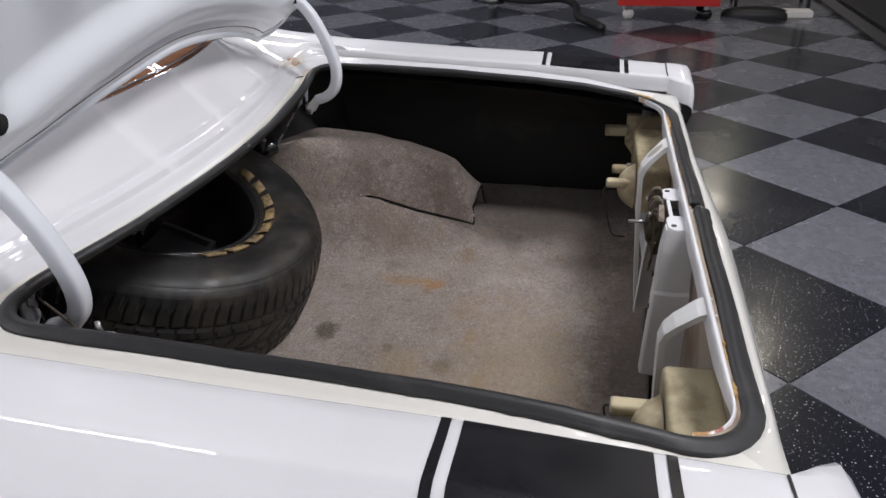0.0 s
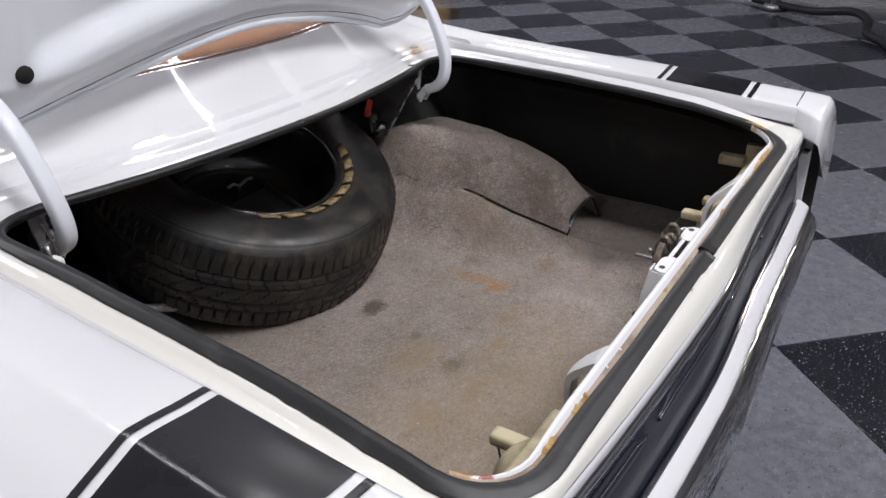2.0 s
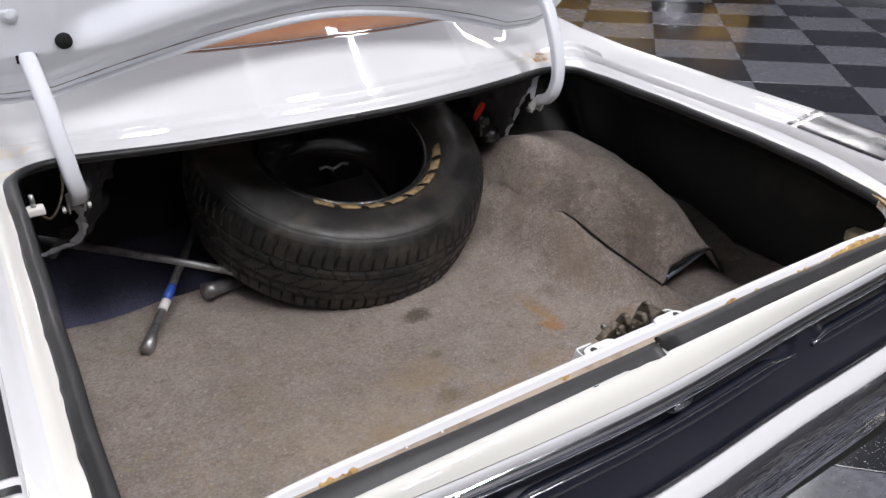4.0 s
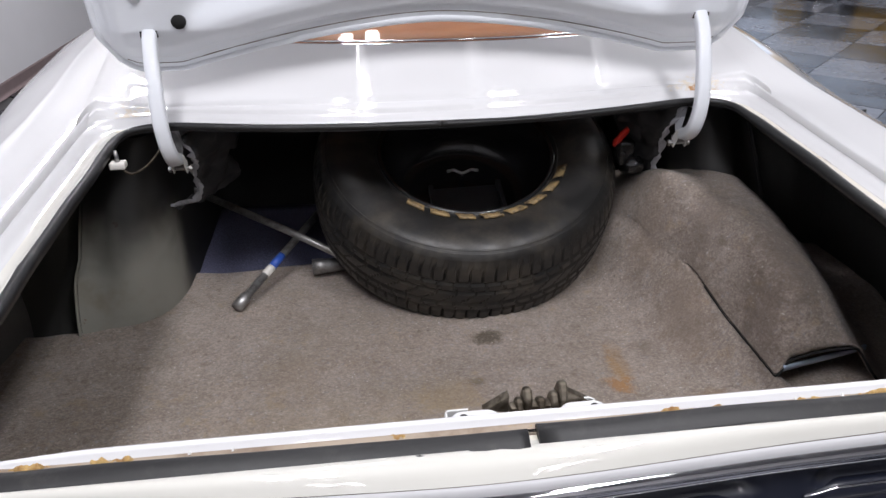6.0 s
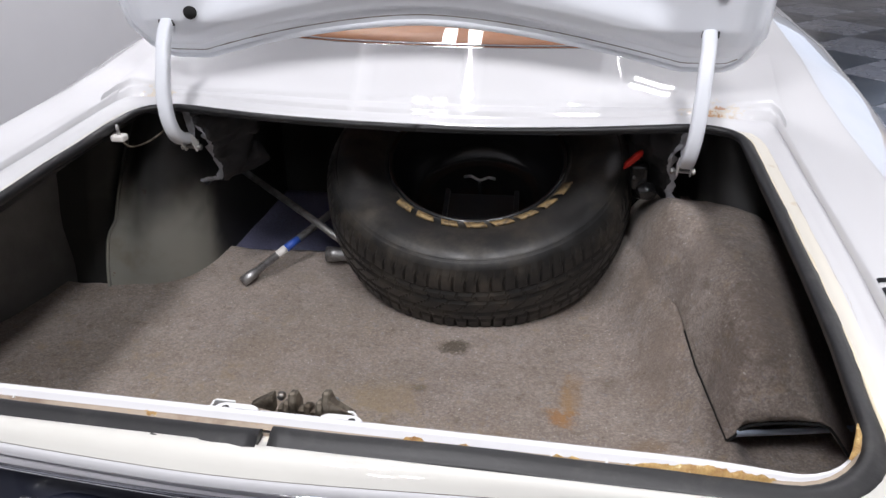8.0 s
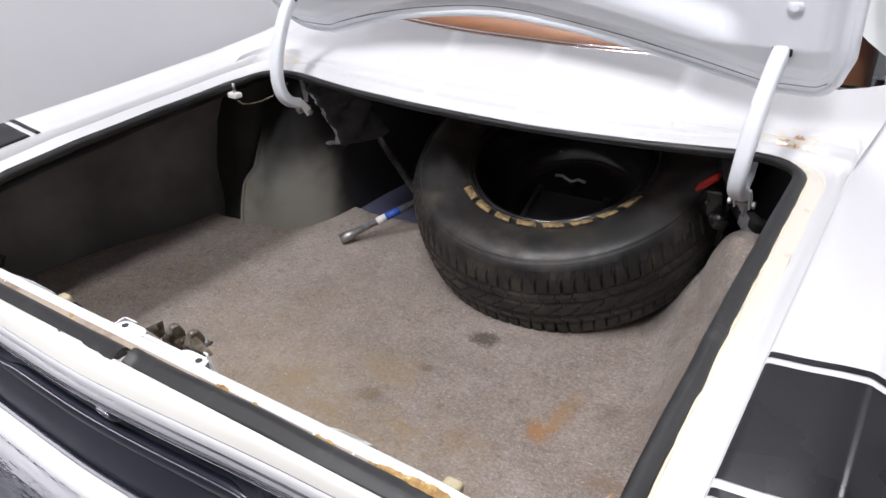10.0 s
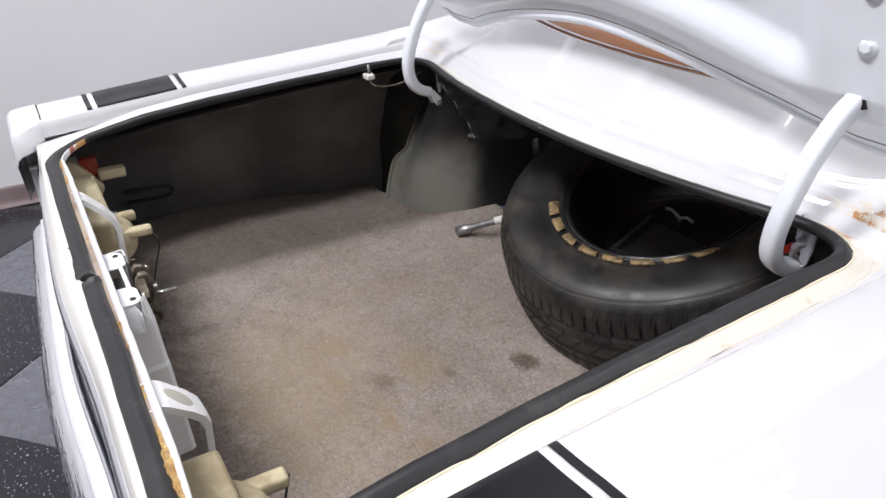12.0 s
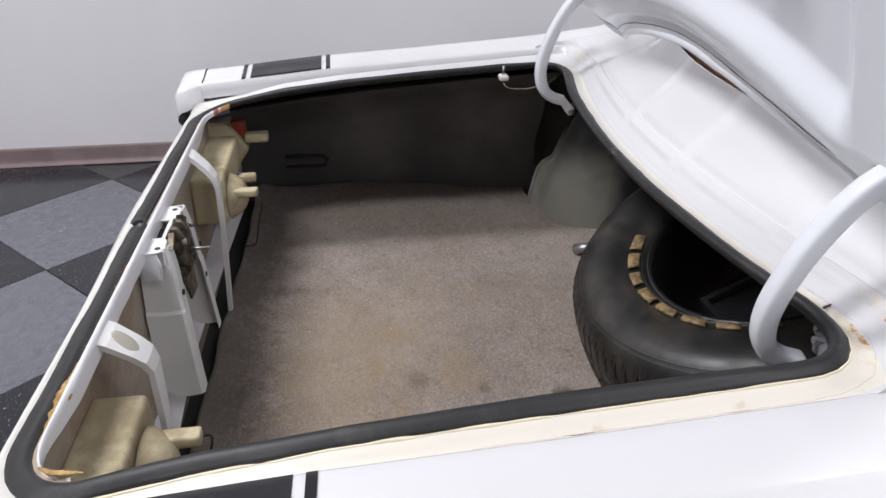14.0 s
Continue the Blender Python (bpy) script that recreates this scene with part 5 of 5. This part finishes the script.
# loose carpet over the wheelhouse, open at its rear end
def flap_point(u, t):
    y0 = 0.470 + 0.006 * noise.noise((t * 6, 3, 3))
    y = y0 + (1.11 - y0) * u ** 1.35
    xc = crease_x(y)
    x = xc + (0.875 - xc) * t ** 1.7
    z = mound_z(x, y)
    hem = min(z, lerp(x - xc, (0.0, 0.02, 0.06, 0.13, 0.19, 0.25), (crease_z(y), 0.548, 0.568, 0.576, 0.552, 0.50)))
    z = hem + (z - hem) * math.sqrt(min(1.0, (y - y0) / 0.055))
    lift = 0.0045 * (1 - ease(y, 0.68, 0.74)) * (1 - ease(t, 0.0, 0.12))
    return (x, y, z + lift)


flap = thing("carpet_flap", "loose grey-brown carpet folded over the wheelhouse, its end open", "carpet", at=(0.58, 0.55, FLOOR))
v, f = grid(flap_point, 90, 70, 0.007)
piece("flap_cloth", mesh("flap_cloth", v, [tuple(reversed(q)) for q in f], CARPET), flap)
# frayed dark backing along the two cut edges
for nm, thin, way in (("cut_edge", 0.0014, [Vector(flap_point(k / 60 * 0.42, 0.0)) for k in range(61)]), ("cut_edge", 0.0024, [Vector(flap_point(0.0, k / 60 * 0.8)) for k in range(61)])):
    v, f = tube([q + Vector((-0.0005, -0.001, -0.0045 + 0.001 * noise.noise((q.x * 90, q.y * 90, 2)))) for q in way], thin, 6)
    piece(nm, mesh(nm, v, f, PITCH), flap, "dark frayed backing along the cut edge")
v, f = sheet([[(0.568 + 0.185 * k / 12, 0.470 + 0.05 * k / 12, 0.530 + dz - 0.004 * k / 12) for dz in (0, 0.011)] for k in range(13)], 0.004)
thing("metal_strip", "pale bluish metal strip under the carpet flap", "strip", data=mesh("metal_strip", v, f, material("pale_blue_metal", (0.42, 0.5, 0.62), 0.3, 0.3)))

# ---- spare wheel ----
TILT_X, SPARE = 22.6, (0.070, 1.044, 0.6855)
R, W = 0.340, 0.118
spare = thing("spare_wheel", "spare wheel with black tyre and faded gold sidewall marks", "spare wheel")
M = Matrix.Translation(SPARE) @ pose(0, 0, 0, TILT_X, 1.1)
prof = [(0.190, -0.086), (0.197, -0.097), (0.225, -0.110), (0.255, -0.118), (0.285, -0.119), (0.307, -0.112), (0.322, -0.098), (0.330, -0.084)]
tread = []
for k in range(23):
    z = -0.070 + 0.140 * k / 22
    tread.append((0.3395 - 0.006 * (z / 0.07) ** 2, z))
prof = prof + tread + [(r, -z) for r, z in reversed(prof)]
GROOVE = (-0.046, -0.017, 0.017, 0.046)


def tread_shape(i, j, r, z):
    if 7 <= j < len(prof) - 7:
        if any(abs(z - g) < 0.0032 for g in GROOVE):
            r -= 0.0045
        elif abs(z) > 0.08 and i % 7 in (0, 1, 6):
            r -= 0.003
        elif abs(z) > 0.048 and i % 7 < 1:
            r -= 0.005
        elif 0.02 < abs(z) <= 0.048 and (i + j) % 9 < 1:
            r -= 0.0026
        elif abs(z) <= 0.02 and (i - 2 * j) % 11 < 1:
            r -= 0.0026
    return r, z


v, f = revolve(prof, 588, M, tread_shape)
tread_mesh = mesh("tyre", v, f, TYRE, True)
per = len(prof) - 1
tread_mesh.polygons.foreach_set("use_smooth", [not 6 <= k % per <= per - 7 for k in range(len(f))])
tyre = piece("tyre", tread_mesh, spare, "black tyre with ribbed tread")
for r_, z_, w_ in ((0.201, 0.100, 0.0018), (0.306, 0.1128, 0.0022), (0.3115, 0.1075, 0.0014)):
    v, f = revolve([(r_ - w_, z_ - 0.001), (r_, z_ + w_), (r_ + w_, z_ - 0.001)], 120, M)
    piece("sidewall_rib", mesh("sidewall_rib", v, f, TYRE), tyre, "moulded rib")
v, f = revolve([(0.197, 0.092), (0.194, 0.098), (0.188, 0.098), (0.184, 0.088), (0.173, 0.06), (0.168, 0.01), (0.16, -0.05), (0.12, -0.06), (0.07, -0.045), (0.035, -0.05), (0.0, -0.05)], 72, M)
rim = piece("rim", mesh("rim", v, f, DARK_STEEL), spare, "black steel rim")
# plain raised marks in an arc
for k in range(8):
    a = math.radians(-126 + k * 14.2)
    w = math.radians(10.6 if k not in (2, 6) else 9.0)
    r0, r1 = 0.2055, 0.2215
    rows = []
    for ra in (r0, r0 + 0.0006, (r0 + r1) / 2, r1 - 0.0006, r1):
        ha = 0.1004 + (ra - 0.2) * 0.44 + (0.0026 if r0 < ra < r1 else 0.0)
        slant = math.radians(2.0) * (ra - r0) / (r1 - r0)
        rows.append([M @ Vector((ra * math.cos(a + q + slant), ra * math.sin(a + q + slant), ha)) for q in (-w / 2, -w / 6, w / 6, w / 2)])
    v, f = sheet(rows, 0.002)
    piece("sidewall_mark", mesh("sidewall_mark", v, f, MARK), tyre, "faded gold raised bar")
jack = thing("stowed_jack", "black jack base stowed inside the spare wheel", "jack")
for nm, b in (("base_plate", box(-0.085, 0.085, -0.06, 0.06, -0.045, -0.036, 0.004)), ("raised_rim", box(-0.085, -0.074, -0.06, 0.06, -0.036, -0.02, 0.003)), ("raised_rim", box(0.074, 0.085, -0.06, 0.06, -0.036, -0.02, 0.003)),
              ("raised_rim", box(-0.074, 0.074, -0.06, -0.05, -0.036, -0.02, 0.003))):
    bmesh.ops.transform(b, matrix=M @ pose(0.01, -0.045, 0, 0, 0, 4), verts=b.verts[:])
    part(nm, b, JACK_BLACK, jack)
wing = thing("wing_bolt", "steel wing bolt holding the spare wheel", "bolt")
m = M @ pose(0.0, 0.02, 0.0)
part("shank", cone(0.006, 0.006, 0.05, m @ pose(0, 0, -0.022), 10), DARK_STEEL, wing, "", True)
v, f = tube([m @ Vector(p) for p in ((-0.036, 0, 0.010), (-0.02, 0, 0.014), (0, 0, 0.002), (0.02, 0, 0.014), (0.036, 0, 0.010))], 0.0035, 8)
piece("wings", mesh("wings", v, f, STEEL), wing)

# ---- lug wrench ----
wrench = thing("cross_wrench", "four-way steel lug wrench with a blue sleeve on the carpet", "wrench")
C = Vector((-0.318, 1.010, 0.575))
END = Vector((-0.437, 0.845, 0.503))
d1 = (END - C).normalized()
B1 = C - d1 * 0.20
v, f = tube([END + d1 * 0.002, END - d1 * 0.03, END - d1 * 0.036, B1], [0.0125, 0.0125, 0.0085, 0.0085], 14)
a1 = piece("arm", mesh("arm", v, f, GALVANISED), wrench, "bare steel arm")
v, f = tube([END - d1 * 0.120, END - d1 * 0.162], 0.0094, 14)
piece("sleeve", mesh("sleeve", v, f, BLUE_TAPE), a1, "blue printed sleeve")
v, f = tube([END - d1 * 0.098, END - d1 * 0.123], 0.0096, 14)
piece("paper_band", mesh("paper_band", v, f, PAPER), a1, "white paper band")
d2 = Vector((0.80, -0.50, -0.18)).normalized()
v, f = tube([C - d2 * 0.30 + Vector((0, 0, 0.012)), C + Vector((0, 0, 0.012)), C + d2 * 0.16 + Vector((0, 0, 0.006))], 0.0085, 14)
piece("arm", mesh("arm", v, f, GALVANISED), wrench, "bare steel arm")
sock = thing("socket_piece", "galvanised steel tube socket lying beside the tyre", "socket")
v, f = tube([(-0.285, 0.982, 0.515), (-0.262, 0.985, 0.515), (-0.258, 0.985, 0.515), (-0.16, 1.0, 0.515)], [0.0185, 0.0185, 0.0165, 0.0165], 18)
piece("sleeve_tube", mesh("sleeve_tube", v, f, GALVANISED), sock)

# red-handled clamp by the hinge support
clamp = thing("red_handled_clamp", "black clamp with a red handle hooked beside the hinge support", "clamp")
hb = plate([(0.378, 0.925, 0.790), (0.380, 0.925, 0.803), (0.404, 0.935, 0.824), (0.414, 0.94, 0.828), (0.416, 0.94, 0.818), (0.396, 0.935, 0.800)], (0, 1, 0.1), 0.016, 0.003)
part("handle", hb, RED_PLASTIC, clamp, "red plastic handle")
part("clamp_body", box(0.395, 0.430, 0.935, 0.965, 0.745, 0.80, 0.010, 3), DARK_STEEL, clamp, "black clamp body", True)
part("clamp_barrel", cone(0.019, 0.019, 0.05, Matrix.Translation((0.425, 0.94, 0.745)) @ pose(0, 0, 0, 70, 0, 20), 20, 0.004), DARK_STEEL, clamp, "glossy black barrel", True)
for q in ((0.402, 0.932, 0.775), (0.424, 0.931, 0.762)):
    part("clamp_screw", cone(0.0032, 0.0032, 0.008, Matrix.Translation(q) @ pose(0, 0, 0, 90), 8), STEEL, clamp, "bright screw", True)

# the car stands a little askew to the room
car.location, car.rotation_euler = (0.010, 0, 0), (0, 0, radians(1.1))

# ---- showroom ----
X0, X1, Y0, Y1 = -2.53, 13.0, -7.0, 9.0
TA, TB, T0 = Vector((-0.4325, 0.4315, 0)), Vector((-0.4315, -0.4325, 0)), Vector((2.887, -0.837, 0))
ground = thing("floor", "waxed checkerboard floor of dark and grey vinyl tiles", "floor", kind="structure")
part("floor_base", box(X0 - 0.2, X1 + 0.2, Y0 - 0.2, Y1 + 0.2, -0.2, -0.008, 0), GROUT, ground)


def wall_box(name, b, mat, label):
    me = bpy.data.meshes.new(name)
    b.to_mesh(me)
    b.free()
    me.materials.append(mat)
    return thing(name, label, "wall", kind="structure", data=me)


wall_box("wall_west", box(X0 - 0.2, X0, Y0, Y1, -0.01, CEIL, 0), WALL, "pale grey painted wall")
wall_box("wall_east", box(X1, X1 + 0.2, Y0, Y1, -0.01, CEIL, 0), WALL, "pale grey painted wall")
wall_box("wall_south", box(X0 - 0.2, X1 + 0.2, Y0 - 0.2, Y0, -0.01, CEIL, 0), WALL, "pale grey painted wall")
wall_box("wall_north", box(X0 - 0.2, X1 + 0.2, Y1, Y1 + 0.2, -0.01, CEIL, 0), WALL, "pale grey painted wall")
c = wall_box("ceiling", box(X0 - 0.2, X1 + 0.2, Y0 - 0.2, Y1 + 0.2, CEIL, CEIL + 0.2, 0), CEILING, "off-white ceiling")
c["category"] = "ceiling"
def cove(u, t):
    return (X0 + lerp(t, (0, 0.12, 0.3, 0.9, 1), (0.028, 0.012, 0.006, 0.005, 0.0005)), Y0 + (Y1 - Y0) * u, lerp(t, (0, 0.12, 0.3, 0.9, 1), (0.002, 0.006, 0.02, 0.086, 0.09)))
v, f = grid(cove, 4, 10)
thing("baseboard", "mauve-brown vinyl cove base along the wall", "baseboard", kind="structure", data=mesh("baseboard", v, [tuple(reversed(q)) for q in f], BASE))

for k, (fx, fy) in enumerate(FIXTURES):
    fix = thing("ceiling_light", "twin-tube fluorescent ceiling light", "ceiling light", "ceiling lights", at=(fx, fy, CEIL))
    part("housing", box(fx - 0.22, fx + 0.22, fy - 0.65, fy + 0.65, CEIL - 0.07, CEIL - 0.001, 0.006), LAMP_WHITE, fix, "white enamel housing")
for sx_, sy_ in SPOTS:
    fix = thing("downlight", "round warm downlight on the ceiling", "ceiling light", at=(sx_, sy_, CEIL))
    part("can", cone(0.2, 0.2, 0.08, Matrix.Translation((sx_, sy_, CEIL - 0.042)), 24), LAMP_WHITE, fix, "", True)

# red tool cart with white tubs
cart = thing("tool_cart", "low red metal tool cart on casters with pale tubs", "cart", at=(6.3, -0.36, 0))
part("tray", box(6.02, 6.55, -0.80, 0.08, 0.13, 0.215, 0.012), RED_METAL, cart, "red steel tray")
for y in (-0.7, -0.02):
    for x in (6.1, 6.48):
        caster = part("caster", cone(0.05, 0.05, 0.03, Matrix.Translation((x, y, 0.052)) @ pose(0, 0, 0, 0, 90), 18, 0.004), PAPER if y > -0.1 else DARK_STEEL, cart, "small caster wheel", True)
        part("caster_fork", box(x - 0.02, x + 0.02, y - 0.024, y + 0.024, 0.09, 0.132, 0.003), STEEL, caster)
for x, y, r in ((6.25, -0.2, 0.12), (6.3, -0.55, 0.14)):
    tub = thing("white_tub", "pale plastic tub on the red cart", "tub", at=(x, y, 0.2))
    part("tub_body", cone(r * 0.85, r, 0.3, Matrix.Translation((x, y, 0.366)), 24), PAPER, tub, "", True)
for sx_ in (0, 1):
    part("corner_post", box(6.04 + 0.46 * sx_, 6.07 + 0.46 * sx_, -0.79, -0.76, 0.2, 0.9, 0.003), RED_METAL, cart, "red post")
    part("corner_post", box(6.04 + 0.46 * sx_, 6.07 + 0.46 * sx_, 0.04, 0.07, 0.2, 0.9, 0.003), RED_METAL, cart, "red post")

# black hose
hose = thing("black_hose", "thick black rubber hose trailing on the floor", "hose")
v, f = tube(curve([(7.2, 1.6, 0.05), (6.7, 1.0, 0.06), (6.45, 0.62, 0.12), (6.2, 0.46, 0.10), (5.95, 0.42, 0.045), (5.75, 0.28, 0.03), (5.55, 0.2, 0.025)], 8), 0.035, 10)
piece("hose_run", mesh("hose_run", v, f, DARK_CLOTH), hose)
# pole base
pole = thing("steel_post", "grey steel post on a round foot", "post", at=(7.0, 1.35, 0))
part("pole", cone(0.05, 0.05, 2.2, Matrix.Translation((7.0, 1.35, 1.11)), 16), GALVANISED, pole, "", True)
part("foot", cone(0.12, 0.1, 0.05, Matrix.Translation((7.0, 1.35, 0.026)), 20, 0.004), GALVANISED, pole, "", True)
# dark stand with a small white box
stand = thing("black_stand", "thin-legged black metal stand", "stand", at=(6.6, -1.55, 0))
for x, y in ((6.45, -1.62), (7.1, -1.7), (6.5, -1.0), (7.1, -1.05)):
    part("leg", box(x - 0.015, x + 0.015, y - 0.015, y + 0.015, 0.0, 0.8, 0.003), DARK_STEEL, stand, "black leg")
part("shelf", box(6.4, 7.15, -1.75, -0.95, 0.8, 0.83, 0.004), DARK_STEEL, stand, "black top")
crate = thing("white_box", "small white box on the floor by the stand", "box", at=(6.35, -1.5, 0))
part("carton", box(6.25, 6.42, -1.63, -1.38, 0.0, 0.055, 0.006), PAPER, crate)
bag = thing("dark_bag", "low dark bag on the floor", "bag", at=(6.3, -1.15, 0))
v, f = grid(lambda u, t: (6.3 + 0.12 * math.cos(2 * math.pi * t) * math.sin(math.pi * (0.08 + 0.9 * u) / 1.9), -1.15 + 0.3 * math.sin(2 * math.pi * t) * math.sin(math.pi * (0.08 + 0.9 * u) / 1.9), 0.09 * math.cos(math.pi * u / 2) ** 0.7), 8, 24)
piece("bag_body", mesh("bag_body", v, f, DARK_CLOTH), bag)
# dark raised platform edge
ramp_ob = thing("low_platform", "dark low platform with a ribbed edge", "platform", at=(6.3, -3.2, 0))
part("deck", box(3.6, 12.0, -5.4, -2.02, 0.0, 0.05, 0.01), DARK_CLOTH, ramp_ob)
part("edge_strip", box(3.6, 12.0, -2.02, -1.86, 0.0, 0.03, 0.01), DARK_STEEL, ramp_ob, "dark edge strip")

# yellow car parked at the far side, known from its mirror image in the waxed floor
def yellow_car(x, y, turn):
    body_m = pose(x, y, 0, 0, 0, turn)
    coupe = thing("parked_car", "yellow two-door car parked on the checkerboard floor", "car", at=(x, y, 0))

    def hull(u, t):
        px = -2.1 + 4.2 * u
        top = lerp(px, (-2.1, -1.9, -0.7, 0.2, 1.2, 2.0, 2.1), (0.62, 0.80, 0.86, 0.86, 0.84, 0.78, 0.55))
        half = 0.84 - 0.10 * ease(abs(px), 1.5, 2.1)
        a = math.pi * t
        w = math.copysign(abs(math.cos(a)) ** 0.35, math.cos(a))
        return body_m @ Vector((px, half * w, 0.24 + (top - 0.24) * math.sin(a) ** 0.4))
    v, f = grid(hull, 36, 28)
    piece("body", mesh("body", v, f, YELLOW), coupe, "yellow painted body")

    def cabin(u, t):
        a = math.pi * t
        h = lerp(u, (0, 0.3, 0.7, 1), (0.0, 0.40, 0.42, 0.0))
        w = math.copysign(abs(math.cos(a)) ** 0.5, math.cos(a))
        return body_m @ Vector((-1.25 + 2.1 * u, 0.70 * w, 0.82 + h * math.sin(a) ** 0.6))
    v, f = grid(cabin, 24, 20)
    piece("window_band", mesh("window_band", v, f, PANE), coupe, "dark side and rear glass")
    v, f = grid(lambda u, t: body_m @ Vector((-0.75 + 1.1 * u, -0.60 + 1.2 * t, 1.235 + 0.03 * math.sin(math.pi * t))), 8, 10, 0.03)
    piece("roof", mesh("roof", v, [tuple(reversed(q)) for q in f], YELLOW), coupe, "yellow roof")
    for px in (-1.3, 1.3):
        for py in (-0.80, 0.80):
            m = body_m @ pose(px, py, 0.315, 90)
            wheel = piece("wheel", None, coupe)
            v, f = revolve([(0.19, -0.09), (0.29, -0.10), (0.315, -0.08), (0.315, 0.08), (0.29, 0.10), (0.19, 0.09)], 32, m)
            piece("tyre", mesh("tyre", v, f, TYRE), wheel, "black tyre")
            v, f = revolve([(0.0, 0.05), (0.1, 0.06), (0.18, 0.04), (0.2, 0.09)], 24, m if py < 0 else m @ pose(0, 0, 0, 180))
            piece("rim", mesh("rim", v, f, CHROME), wheel, "bright rim")


yellow_car(6.6, 7.3, 118)

# low curb and clutter along the far side
curb = thing("low_curb", "pale painted curb at the foot of the far wall", "curb", kind="structure")
part("curb_body", box(8.0, 8.4, -1.0, 9.0, 0.0, 0.12, 0.01), WALL, curb)
part("panel", box(8.4, 8.6, -1.0, 9.0, 0.0, 2.4, 0.01), paint("dull_grey_panel", (0.17, 0.18, 0.21), 0.6, (0.1, 0.09, 0.09), 0.5, 0.0), curb, "dull grey boarding")

# shop-front window in the far wall
win_front = thing("window_1", "tall shop-front window with grey aluminium frame", "window", kind="structure", at=(5.6, 8.96, 0))
for z0, z1 in ((0.42, 0.5), (2.9, 2.98)):
    part("window_frame", box(2.9, 8.3, 8.93, 8.998, z0, z1, 0.004), GALVANISED, win_front, "grey aluminium rail")
for k in range(5):
    part("mullion", box(2.9 + k * 1.335, 2.96 + k * 1.335, 8.93, 8.998, 0.5, 2.9, 0.004), GALVANISED, win_front, "grey aluminium mullion")
for k in range(4):
    part("pane", box(2.96 + k * 1.335, 4.235 + k * 1.335, 8.97, 8.98, 0.5, 2.9, 0), PANE, win_front, "bluish daylight pane")

# ---- floor tiles ----
def tile_mesh(name, mat):
    s, b, h = 0.3036, 0.0015, 0.004
    verts, faces = [], []
    for r, z in ((s, -h * 2), (s, -0.001), (s - b, 0.0)):
        for a, c in ((-1, -1), (1, -1), (1, 1), (-1, 1)):
            p = TA.normalized() * (a * r) + TB.normalized() * (c * r)
            verts.append((p.x, p.y, z))
    for k in range(2):
        for i in range(4):
            j = (i + 1) % 4
            faces.append((k * 4 + i, k * 4 + j, k * 4 + 4 + j, k * 4 + 4 + i))
    faces.append((8, 9, 10, 11))
    return mesh(name, verts, faces, mat, False)


tiles = (tile_mesh("tile_light", TILE_LIGHT), tile_mesh("tile_dark", TILE_DARK))
cells = []
for i in range(-40, 41):
    for j in range(-40, 41):
        p = T0 + TA * (i + 0.5) + TB * (j + 0.5)
        if X0 - 0.1 < p.x < X1 and Y0 < p.y < Y1:
            cells.append(((p - Vector((1.6, 0.6, 0))).length if not (abs(p.x) < 0.8 and p.y > 0.4) else 99, i, j, p))
cells.sort(key=lambda c: c[0])
for k, (_, i, j, p) in enumerate(cells[:300]):
    t = piece("tile", tiles[(i + j) % 2], ground)
    t.location = p
rest = ([], [])
for _, i, j, p in cells[300:]:
    rest[(i + j) % 2].append(p)
for me, ps in zip(tiles, rest):
    vs = [Vector(w.co) for w in me.vertices]
    fs = [tuple(q.vertices) for q in me.polygons]
    v = [p + w for p in ps for w in vs]
    f = [tuple(k * len(vs) + a for a in q) for k in range(len(ps)) for q in fs]
    far = piece("far_tiles", mesh("far_tiles", v, f, me.materials[0], False), ground)
    far["kind"] = "stuff"
